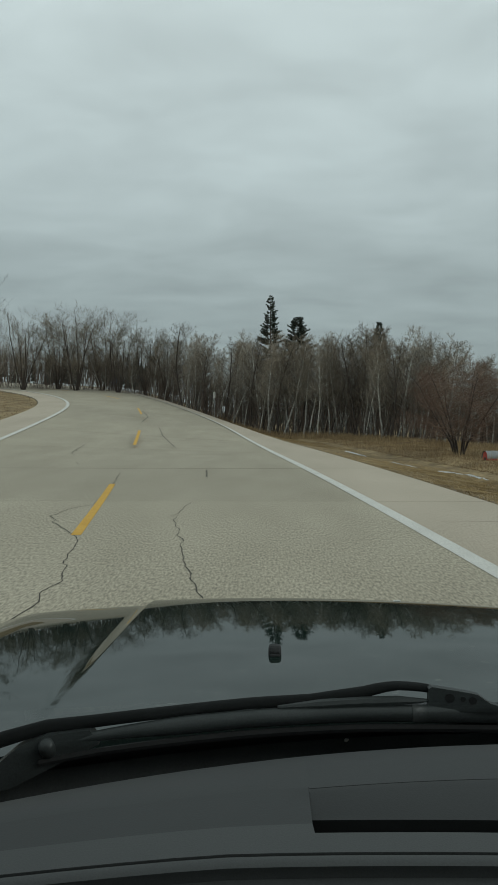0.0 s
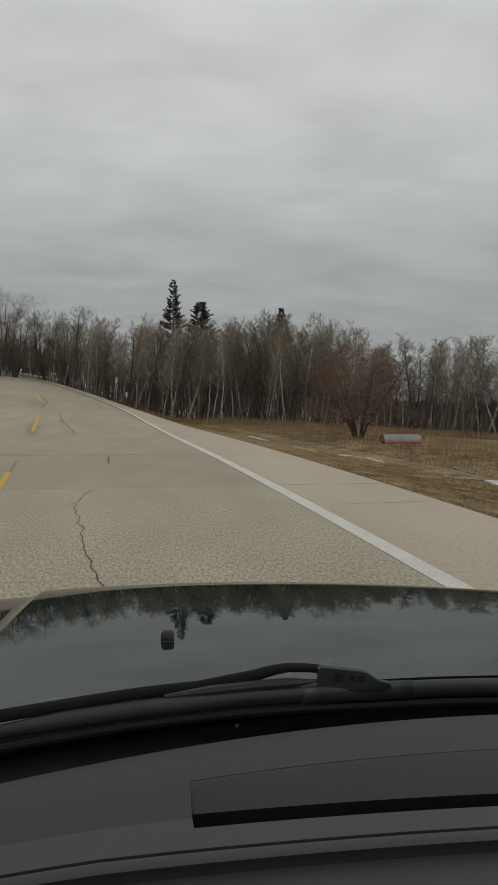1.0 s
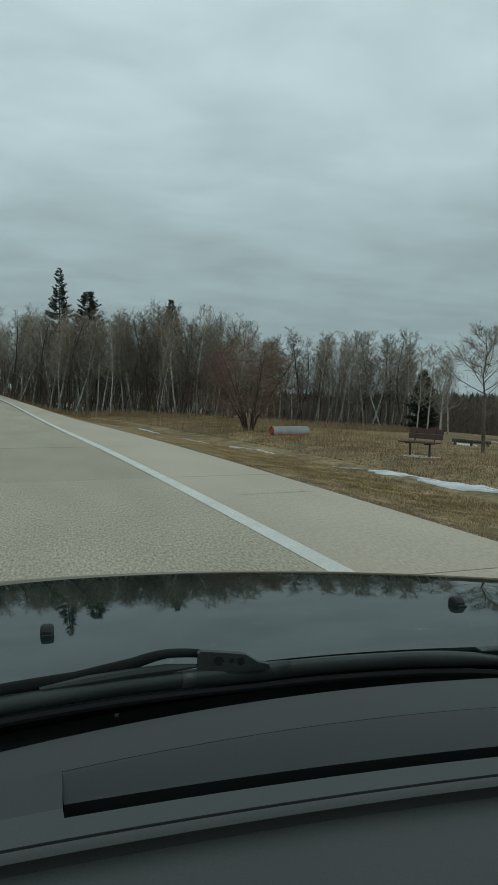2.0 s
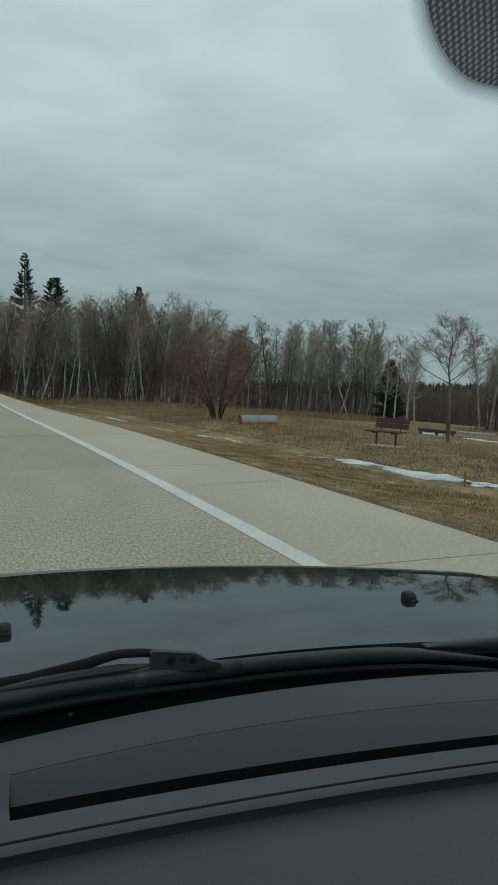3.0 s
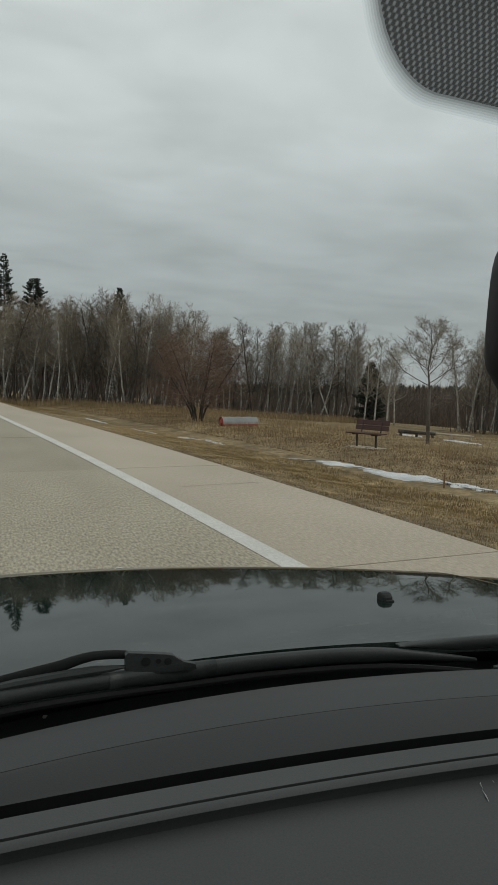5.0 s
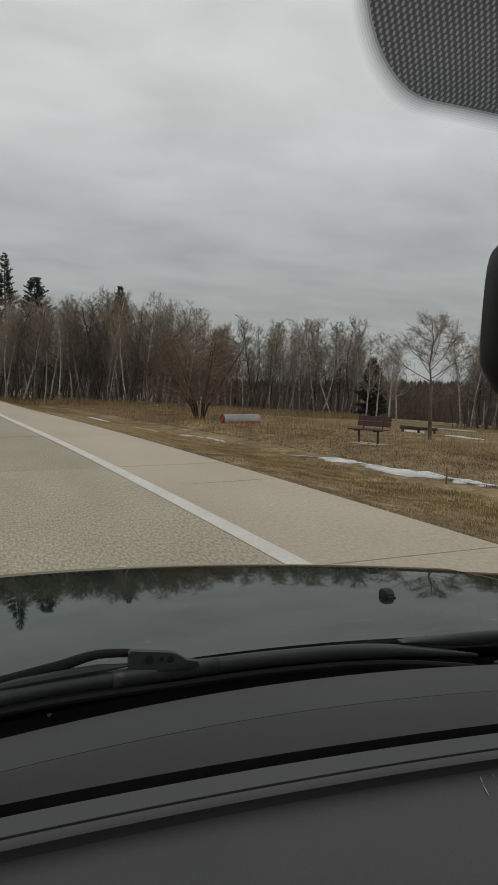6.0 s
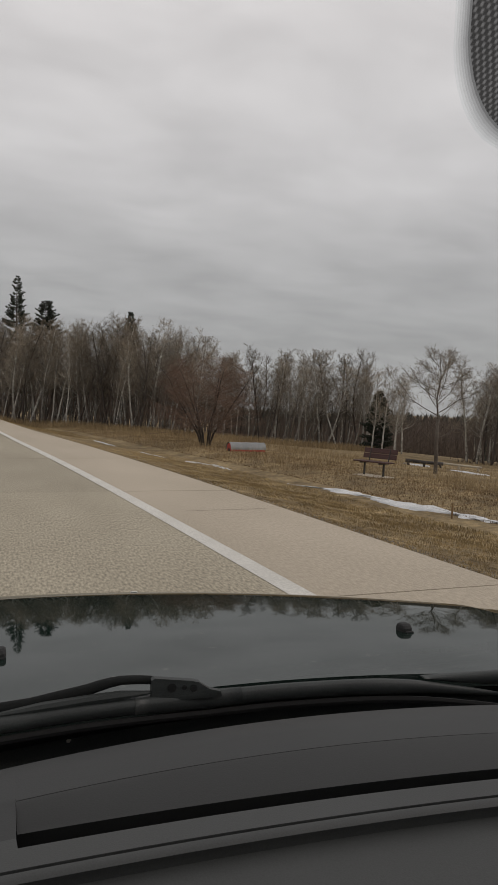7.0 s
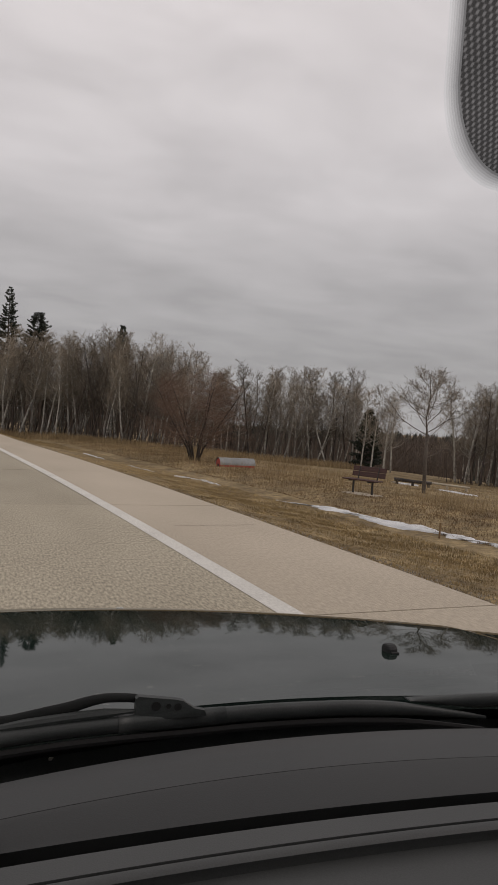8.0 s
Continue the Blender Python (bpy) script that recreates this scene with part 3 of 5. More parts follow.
def wiper(knots_blade, knots_arm, link_x, link_z):
    w = new("wiper")
    w.parent = car
    bx = [k[0] for k in knots_blade]
    s = Shape()
    sweep(s, [sheet(x, float(np.interp(x, bx, [k[1] for k in knots_blade]))) for x in np.linspace(bx[0], bx[-1], 46)], 0.0108, 0.009, 0.25, 10)
    part("blade_cover", s, PLASTIC, w, smooth=True)
    s = Shape()
    sweep(s, [sheet(x, float(np.interp(x, bx, [k[1] for k in knots_blade])) - 0.016, -0.006) for x in np.linspace(bx[0] + 0.01, bx[-1] - 0.005, 30)], 0.005, 0.003, 0.8, 6)
    part("rubber_lip", s, RUBBER, w)
    s = Shape()
    ax = [k[0] for k in knots_arm]
    rows = []
    for x in np.linspace(ax[0], ax[-1], 44):
        top, low = (float(np.interp(x, ax, [k[j] for k in knots_arm])) for j in (1, 2))
        mid, half = (top + low) / 2, (top - low) / 2
        c = sheet(x, mid, 0.010)
        rows.append([(c[0], c[1] + 0.008 * math.cos(t), c[2] + half * math.copysign(abs(math.sin(t)) ** 0.45, math.sin(t))) for t in np.linspace(0, 2 * math.pi, 11)[:-1]])
    s.grid(rows, closed=True)
    s.f.append(tuple(range(10)))
    s.f.append(tuple(len(s.v) - 10 + i for i in reversed(range(10))))
    part("arm", s, PLASTIC if link_x is None else ARM_BLACK, w, smooth=True)
    if link_x is not None:
        s = Shape()
        x, y, z = sheet(-0.654, 1.216, -0.006)
        s.tube([(x, y + 0.012, z - 0.012), (x, y - 0.004, z + 0.006), (x, y - 0.006, z + 0.008)], [0.010, 0.0085, 0.005], 16)
        part("pivot_cap", s, PLASTIC, w, smooth=True)
        s = Shape()
        pf = [(-0.735, 1.170), (-0.712, 1.198), (-0.685, 1.220), (-0.655, 1.230), (-0.610, 1.2295), (-0.600, 1.212), (-0.640, 1.196), (-0.690, 1.176)]
        n0 = len(pf)
        s.v = [sheet(x, z, -0.004) for x, z in pf] + [sheet(x, z, 0.012) for x, z in pf]
        s.f = [tuple(range(n0))[::-1], tuple(range(n0, 2 * n0))] + [(i, (i + 1) % n0, n0 + (i + 1) % n0, n0 + i) for i in range(n0)]
        part("pivot_cover", s, PLASTIC, w, "grey plastic cover over the wiper's pivot")
        s = Shape()
        y = sheet(link_x, 0)[1]
        pf = [(-0.034, -0.008), (-0.034, 0.0160), (-0.030, 0.0188), (0.018, 0.0128), (0.027, 0.0105), (0.034, 0.0055), (0.042, 0.0005), (0.056, -0.003), (0.058, -0.010), (-0.034, -0.012)]
        n0 = len(pf)
        s.v = [(link_x + a, y - 0.008 - 0.06 * a, link_z + b) for a, b in pf] + [(link_x + a, y + 0.001 - 0.06 * a, link_z + b) for a, b in pf]
        s.f = [tuple(range(n0))[::-1], tuple(range(n0, 2 * n0))] + [(i, (i + 1) % n0, n0 + (i + 1) % n0, n0 + i) for i in range(n0)]
        link = part("link", s, PLASTIC, w)
        # no openings are cut: black plugs paint the shade of the link's holes
        for a, up, r in ((-0.008, 0.0054, 0.0060), (0.008, 0.0050, 0.0034), (0.020, 0.0034, 0.0050)):
            s = Shape()
            s.tube([(link_x + a, y - 0.0085 - 0.06 * a, link_z + up), (link_x + a, y - 0.002, link_z + up)], [r, r], 12)
            part("hole", s, BLACK, link)
        s = Shape()
        sweep(s, [sheet(x, float(np.interp(x, bx, [k[1] for k in knots_blade]))) for x in np.linspace(link_x - 0.055, link_x + 0.088, 8)], 0.0116, 0.0098, 0.97, 10)
        part("sleeve", s, PLASTIC, w, smooth=True)
    return w


wiper([(-0.672, 1.216), (-0.60, 1.2208), (-0.52, 1.2218), (-0.42, 1.2224), (-0.353, 1.2215), (-0.288, 1.2206), (-0.21, 1.218), (-0.144, 1.2158), (-0.033, 1.2158), (0.098, 1.2144), (0.18, 1.211), (0.27, 1.2014), (0.304, 1.197)],
      [(-0.80, 1.214, 1.190), (-0.702, 1.2353, 1.2182), (-0.66, 1.2417, 1.2270), (-0.61, 1.2405, 1.2275), (-0.523, 1.2414, 1.2290), (-0.43, 1.2433, 1.2315), (-0.353, 1.2432, 1.2290), (-0.321, 1.2465, 1.2320),
       (-0.288, 1.2495, 1.2360), (-0.266, 1.2535, 1.2420), (-0.247, 1.2547, 1.2457), (-0.222, 1.2530, 1.2440), (-0.202, 1.2495, 1.241)], -0.172, 1.2335)
wiper([(0.33, 1.184), (0.45, 1.196), (0.62, 1.20), (0.80, 1.188)], [(0.19, 1.2215, 1.2195), (0.235, 1.2245, 1.2128), (0.30, 1.2285, 1.208), (0.339, 1.2304, 1.2116), (0.42, 1.233, 1.2116), (0.60, 1.225, 1.19)], None, 0)
low_bar = Shape()
sweep(low_bar, [sheet(x, z) for x, z in ((-0.395, 1.2342), (-0.34, 1.235), (-0.29, 1.2354), (-0.245, 1.235), (-0.205, 1.2338))], 0.0058, 0.006, 0.35, 8)
part("wiper_bar", low_bar, PLASTIC, car)

# dashboard


def dash_row(x):
    k = (x + 0.18) ** 2
    e = max(0.0, -0.43 - x)
    sag = 0.095 * e * e / (e + 0.03)
    yb, ys = 0.749 - 0.38 * (x + 0.05) ** 2, 0.661 - 0.34 * (x + 0.085) ** 2
    yf, yv, yg = 0.6045 - 0.15 * k, 0.5735 - 0.15 * k, 0.5435 - 0.14 * k - sag
    yl = yg - 0.0128
    slot = -0.372 < x < 0.62
    top = 1.2555
    if not slot:
        ys, yf, yv = (yg + 0.008 + (yb - yg - 0.008) * f for f in (0.55, 0.35, 0.20))
    row = [(yb + 0.16, 1.150), (yb + 0.05, 1.213), (yb + 0.012, 1.2425), (yb, 1.2475), ((yb + ys) / 2, 1.2535), (ys + 0.0012, top)]
    row += [(ys, top - (0.0018 if slot else 0)), (ys - 0.0012, top + (0.0006 if slot else 0))]
    if slot:
        row += [(ys - 0.009, top - 0.0002), (yf + 0.006, top - 0.0075), (yf, top - 0.009), (yf - 0.0005, top - 0.05), (yv + 0.001, top - 0.05), (yv, top - 0.0035), (yv - 0.0025, top)]
    else:
        row += [(ys - 0.003, top), (yf + 0.001, top), (yf, top), (yf - 0.0005, top), (yv + 0.001, top), (yv, top), (yv - 0.0005, top)]
    row += [(yg + 0.0016, top - 0.0002), (yg + 0.0010, top - 0.003), (yg, top - 0.010), (yg - 0.0010, top - 0.003), (yg - 0.0020, top - 0.0004), (yl + 0.004, top - 0.0006), (yl + 0.0008, top - 0.0026), (yl + 0.0022, top - 0.0075), (yl + 0.002, top - 0.0125),
            (yl - 0.010, top - 0.0145), (yl - 0.06, top - 0.0162), (yl - 0.16, top - 0.036), (yl - 0.20, top - 0.10), (yl - 0.20, top - 0.40)]
    return [(x, y, z) for y, z in row]


dash = Shape()
dx = sorted(list(np.linspace(-0.84, -0.40, 12)) + [-0.3725, -0.3715] + list(np.linspace(-0.345, 0.60, 30)) + [0.6195, 0.6205] + list(np.linspace(0.65, 0.84, 6)))
# from row CUT on, the ledge takes the vinyl coloured as if better lit
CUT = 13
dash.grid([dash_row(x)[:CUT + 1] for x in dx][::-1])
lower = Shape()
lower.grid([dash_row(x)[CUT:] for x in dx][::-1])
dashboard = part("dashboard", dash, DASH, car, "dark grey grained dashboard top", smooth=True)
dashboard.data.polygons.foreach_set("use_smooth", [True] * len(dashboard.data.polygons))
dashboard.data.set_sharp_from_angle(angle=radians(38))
ledge = part("ledge", lower, DASH_LIT, dashboard, "dark grey grained ledge", smooth=True)
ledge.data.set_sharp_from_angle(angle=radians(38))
# black sheet inside the slot: the shade of its depth, put in as colour
slot_shade = Shape()
slot_shade.grid([[(x, 0.604 - 0.15 * (x + 0.18) ** 2, 1.212) for x in np.linspace(-0.37, 0.61, 20)], [(x, 0.575 - 0.15 * (x + 0.18) ** 2, 1.212) for x in np.linspace(-0.37, 0.61, 20)]])
defroster = part("defroster_vent", slot_shade, BLACK, dashboard, "long defroster slot, its shade laid in as black")
for i in range(16):
    x = -0.30 + i * 0.058
    y = 0.5735 - 0.15 * (x + 0.18) ** 2
    s = Shape()
    s.box((x - 0.0022, y + 0.0014, 1.214), (x + 0.0022, y + 0.009, 1.2468), 0.0006)
    part("vane", s, PLASTIC, defroster)

for run in (((0.055, 0.522), (0.050, 0.516), (0.0475, 0.509)), ((0.046, 0.508), (0.043, 0.499), (0.040, 0.491)), ((0.066, 0.521), (0.064, 0.517), (0.0635, 0.514))):
    s = Shape()
    s.tube([(x, y, 1.2414) for x, y in run], [0.0002, 0.0006, 0.0002], 5)
    part("scuff", s, PALE_POST, dashboard, "faint pale scuff on the vinyl")

# ---- trees ----
def bough(rng, start, direction, length, r0, limbs, twigs, depth, spread, lift):
    """A limb that forks into finer ones; the last are single tapering twigs."""
    d = direction.normalized()
    if depth == 0:
        tip = start + d * length
        a = d.cross(Vector((0.3, 0.2, 0.9))).normalized() * r0
        b = d.cross(a).normalized() * r0
        n0 = len(twigs.v)
        twigs.v += [tuple(start + a), tuple(start - a * 0.5 + b * 0.87), tuple(start - a * 0.5 - b * 0.87), tuple(tip)]
        twigs.f += [(n0, n0 + 1, n0 + 3), (n0 + 1, n0 + 2, n0 + 3), (n0 + 2, n0, n0 + 3)]
        return
    pts, p = [start.copy()], start.copy()
    n = (1, 1, 2, 4)[depth]
    for i in range(n):
        d = (d + Vector((rng.uniform(-1, 1), rng.uniform(-1, 1), rng.uniform(-0.6, 1) + lift)) * (0.25 if n > 1 else 0.1)).normalized()
        p = p + d * (length / n)
        pts.append(p.copy())
    rad = [r0 * (1 - 0.7 * i / n) for i in range(n + 1)]
    (limbs if r0 > 0.016 else twigs).tube(pts, rad, 5 if r0 > 0.03 else 3, cap=False)
    k = (0, rng.randint(5, 6), rng.randint(4, 6), rng.randint(5, 6))[depth]
    for i in range(k):
        t = 0.22 + 0.78 * (i + rng.random()) / k
        q = pts[min(int(t * n), n - 1)].lerp(pts[min(int(t * n) + 1, n)], (t * n) % 1 if t < 1 else 1.0)
        side = Vector((rng.uniform(-1, 1), rng.uniform(-1, 1), rng.uniform(-0.3, 0.9))).normalized()
        bough(rng, q, (d * (1 - spread) + side * spread), length * rng.uniform(0.38, 0.65) * (1.1 - 0.4 * t), max(0.006, r0 * 0.5), limbs, twigs, depth - 1, spread, lift)


def spray(rng, start, heading, limbs, twigs, k_sub, k_twig, size, fine=0.007):
    """Side twigs along a curved limb, with short twiglets and catkins at their ends."""
    for i in range(k_sub):
        t = 0.18 + 0.82 * (i + rng.random()) / k_sub
        q = start(t)
        d = (heading * 0.3 + Vector((rng.uniform(-1, 1), rng.uniform(-1, 1), rng.uniform(-0.45, 0.8)))).normalized()
        ln = size * rng.uniform(0.55, 1.2) * (1.15 - 0.4 * t)
        tip = q + d * ln
        twigs.tube([q, tip], [fine * 1.25, fine * 0.6], 3, cap=False)
        for j in range(k_twig):
            c = q.lerp(tip, 0.25 + 0.75 * (j + rng.random()) / k_twig)
            e = (d * 0.5 + Vector((rng.uniform(-1, 1), rng.uniform(-1, 1), rng.uniform(-0.4, 0.9)))).normalized()
            far = c + e * ln * rng.uniform(0.3, 0.6)
            r = fine
            if rng.random() < 0.4:
                c, far, r = far, c.lerp(far, 0.3), fine * 2.0
            a = e.cross(Vector((0.3, 0.2, 0.9))).normalized() * r
            b = e.cross(a).normalized() * r
            n0 = len(twigs.v)
            twigs.v += [tuple(c + a), tuple(c - a * 0.5 + b * 0.87), tuple(c - a * 0.5 - b * 0.87), tuple(far)]
            twigs.f += [(n0, n0 + 1, n0 + 3), (n0 + 1, n0 + 2, n0 + 3), (n0 + 2, n0, n0 + 3)]


def aspen(seed, height, lean, clear=0.42, r0=0.085, n_limb=30, name="aspen", bark=None, twig=None):
    """A slender bare tree: crooked pale stem, rounded crown of fine twigs."""
    rng = random.Random(seed)
    t_ob = new(name)
    trunk, twigs = Shape(), Shape()
    pts, p, d = [], Vector((0, 0, -0.35)), Vector((lean[0], lean[1], 1)).normalized()
    n = 11
    for i in range(n + 1):
        pts.append(p.copy())
        d = (d + Vector((rng.uniform(-1, 1), rng.uniform(-1, 1), 0.45)) * 0.10).normalized()
        p = p + d * ((0.93 * height + 0.3) / n)
    trunk.tube(pts, [r0 * (1 - i / n) ** 0.75 + 0.007 for i in range(n + 1)], 6)
    for i in range(n_limb):
        f = clear + (0.97 - clear) * (i + rng.random()) / n_limb
        q = pts[int(f * n)].lerp(pts[min(int(f * n) + 1, n)], (f * n) % 1)
        ang = i * 2.4 + rng.uniform(-0.6, 0.6)
        ln = height * (0.085 + 0.23 * (1 - f)) * rng.uniform(0.65, 1.2)
        out, up = ln * rng.uniform(0.55, 0.85), ln * rng.uniform(0.45, 0.9)
        end = Vector((q.x + out * math.cos(ang), q.y + out * math.sin(ang), q.z + up))
        mid = q.lerp(end, 0.5) + Vector((math.cos(ang) * 0.10 * ln + rng.uniform(-0.06, 0.06), math.sin(ang) * 0.10 * ln + rng.uniform(-0.06, 0.06), -0.08 * ln))
        r = 0.012 + 0.022 * (1 - f)
        (trunk if r > 0.0165 else twigs).tube([q, mid, end], [r, r * 0.6, 0.005], 3, cap=False)
        spray(rng, lambda t: q.lerp(mid, t * 2) if t < 0.5 else mid.lerp(end, min(1, t * 2 - 1)), (end - mid).normalized() + Vector((0, 0, 0.5)), trunk, twigs, 9, 5, height * 0.058, 0.0078)
    part("trunk", trunk, bark or ASPEN, t_ob, smooth=True)
    part("crown", twigs, twig or TWIG, t_ob)
    return t_ob


def spruce(seed, height, width, bare, sparse, blunt=0.85, name="spruce"):
    """A spruce with drooping whorls; bare is the share of stem without green."""
    rng = random.Random(seed)
    t_ob = new(name)
    trunk, green = Shape(), Shape()
    trunk.tube([(0, 0, -0.3), (0.05, 0, height * 0.5), (0, 0.04, height)], [0.02 * height * 0.7, 0.012 * height * 0.7, 0.012], 8)
    z = height * bare
    while z < height - 0.1:
        f = (z - height * bare) / (height * (1 - bare))
        reach = width * (1 - f) ** blunt * rng.uniform(0.75, 1.1) + 0.12
        for k in range(rng.randint(5, 8)):
            if rng.random() < sparse:
                continue
            ang = rng.uniform(0, 2 * math.pi)
            ln = reach * rng.uniform(0.55, 1.1)
            droop = -0.42 * (1 - f) + 0.25 * f
            a = Vector((math.cos(ang), math.sin(ang), 0))
            pts = [Vector((0, 0, z)) + a * (ln * t) + Vector((0, 0, ln * (droop * t + 0.28 * t * t))) for t in (0, 0.35, 0.7, 1.0)]
            trunk.tube(pts, [0.022, 0.016, 0.010, 0.004], 3, cap=False)
            side = a.cross(Vector((0, 0, 1)))
            m = max(4, int(ln * 9))
            for i in range(m):
                t = 0.22 + 0.8 * (i + rng.random()) / m
                c = pts[0].lerp(pts[3], min(t, 1.0)) + Vector((0, 0, ln * 0.28 * (t * t - t)))
                for sg in (-1, 1):
                    l2 = (0.10 + 0.26 * ln * (1.1 - t) + 0.05 * rng.random()) * rng.uniform(0.7, 1.2)
                    tip = c + (side * sg * 0.8 + a * 0.7).normalized() * l2 + Vector((0, 0, -0.10 * rng.random() - 0.12 * l2))
                    dn = Vector((rng.uniform(-0.03, 0.03), rng.uniform(-0.03, 0.03), -rng.uniform(0.05, 0.14)))
                    n0 = len(green.v)
                    green.v += [tuple(c - a * 0.05), tuple(c + a * 0.06), tuple(tip), tuple((c + tip) / 2 + dn)]
                    green.f += [(n0, n0 + 2, n0 + 3), (n0 + 1, n0 + 3, n0 + 2), (n0, n0 + 1, n0 + 2)]
        z += height * rng.uniform(0.016, 0.030) * (1.1 - 0.5 * f)
    part("trunk", trunk, DARK_BARK, t_ob)
    part("crown", green, NEEDLES, t_ob)
    return t_ob


def stand_at(ob, x, y, turn=0.0, size=1.0):
    ob.matrix_basis = pose(x, y, ground_at(x, y), 0, 0, turn) @ Matrix.Scale(size, 4)
    return ob


# single trees
tree = stand_at(spruce(3, 14.2, 3.0, 0.16, 0.22), 0.35, 77.5, 20)
tagged(tree, "tall ragged dark green spruce among bare aspens", "spruce tree")
tree = stand_at(spruce(8, 11.9, 2.3, 0.35, 0.02, 0.5), 3.1, 75.0)
tagged(tree, "dense blunt-topped dark spruce behind bare aspens", "spruce tree")
tree = stand_at(spruce(15, 10.5, 2.2, 0.25, 0.22), 10.1, 66.0, 50)
tagged(tree, "thin grey-green spruce behind bare aspens", "spruce tree")
tree = stand_at(spruce(21, 4.1, 1.5, 0.03, 0.3), 23.4, 43.4, 10)
tagged(tree, "low dark spruce at the edge of the wood", "spruce tree")


def many_stemmed(seed, height, stems, spread, bark, twig, name, n_limb, girth=1.0):
    """A tree forking from the ground into several stems."""
    rng = random.Random(seed)
    t_ob = new(name)
    trunk, twigs = Shape(), Shape()
    trunk.tube([(0, 0, -0.3), (0.02, 0, 0.35), (0.04, 0.02, 0.7)], [0.26 * girth, 0.20 * girth, 0.15 * girth], 9)
    for i in range(stems):
        ang = 2 * math.pi * (i + rng.random() * 0.6) / stems
        d = Vector((math.cos(ang) * spread, math.sin(ang) * spread, 1)).normalized()
        p, pts = Vector((0.05 * math.cos(ang), 0.05 * math.sin(ang), 0.35)), []
        n, h = 7, height * rng.uniform(0.75, 1.0)
        for j in range(n + 1):
            pts.append(p.copy())
            d = (d + Vector((rng.uniform(-1, 1), rng.uniform(-1, 1), 0.3)) * 0.10).normalized()
            p = p + d * (h / n)
        trunk.tube(pts, [girth * 0.075 * (1 - 0.85 * j / n) + 0.008 for j in range(n + 1)], 6)
        for j in range(n_limb):
            f = 0.2 + 0.75 * (j + rng.random()) / n_limb
            q = pts[int(f * n)].lerp(pts[min(int(f * n) + 1, n)], (f * n) % 1)
            a2 = ang + rng.uniform(-1.6, 1.6)
            bough(rng, q, Vector((math.cos(a2), math.sin(a2), rng.uniform(0.1, 0.9))), height * rng.uniform(0.20, 0.36), 0.022 * (1.1 - f) + 0.006, trunk, twigs, 3, 0.6, 0.2)
    part("trunk", trunk, bark, t_ob, smooth=True)
    part("crown", twigs, twig, t_ob)
    return t_ob


def willow(seed, height, radius):
    """Several dark stems from one foot, under a dome of fine reddish twigs."""
    rng = random.Random(seed)
    t_ob = new("willow_tree")
    trunk, twigs = Shape(), Shape()
    for i in range(8):
        ang = 0.79 * i + rng.uniform(-0.3, 0.3)
        out = radius * (0.16 if i == 0 else rng.uniform(0.45, 0.8))
        foot = Vector((0.13 * math.cos(ang), 0.10 * math.sin(ang), -0.25))
        pts = [foot]
        for j in range(1, 7):
            f = j / 6
            pts.append(Vector((math.cos(ang) * (0.12 + out * f ** 1.15) + rng.uniform(-0.07, 0.07), math.sin(ang) * (0.10 + out * f ** 1.15) + rng.uniform(-0.07, 0.07), height * 0.86 * f - 0.05)))
        trunk.tube(pts, [0.055 * (1 - j / 6) ** 0.9 + 0.008 for j in range(7)], 6)
        for j in range(30):
            f = 0.17 + 0.8 * (j + rng.random()) / 30
            q = pts[int(f * 6)].lerp(pts[min(int(f * 6) + 1, 6)], (f * 6) % 1)
            a2 = ang + rng.uniform(-1.5, 1.5)
            tz = min(height * 0.97, q.z + rng.uniform(-0.04, 0.24) * height)
            reach = radius * math.sqrt(max(0.03, 1 - (tz / height * 1.3 - 0.35) ** 2)) * rng.uniform(0.55, 1.0)
            end = Vector((reach * math.cos(a2), reach * math.sin(a2), tz))
            mid = q.lerp(end, 0.5) + Vector((rng.uniform(-0.1, 0.1), rng.uniform(-0.1, 0.1), 0.08))
            twigs.tube([q, mid, end], [0.012, 0.008, 0.004], 3, cap=False)
            spray(rng, lambda t: q.lerp(mid, t * 2) if t < 0.5 else mid.lerp(end, min(1, t * 2 - 1)), (end - mid).normalized(), trunk, twigs, 12, 6, height * 0.10, 0.0038)
    part("trunk", trunk, DARK_BARK, t_ob, smooth=True)
    part("crown", twigs, RED_TWIG, t_ob)
    return t_ob


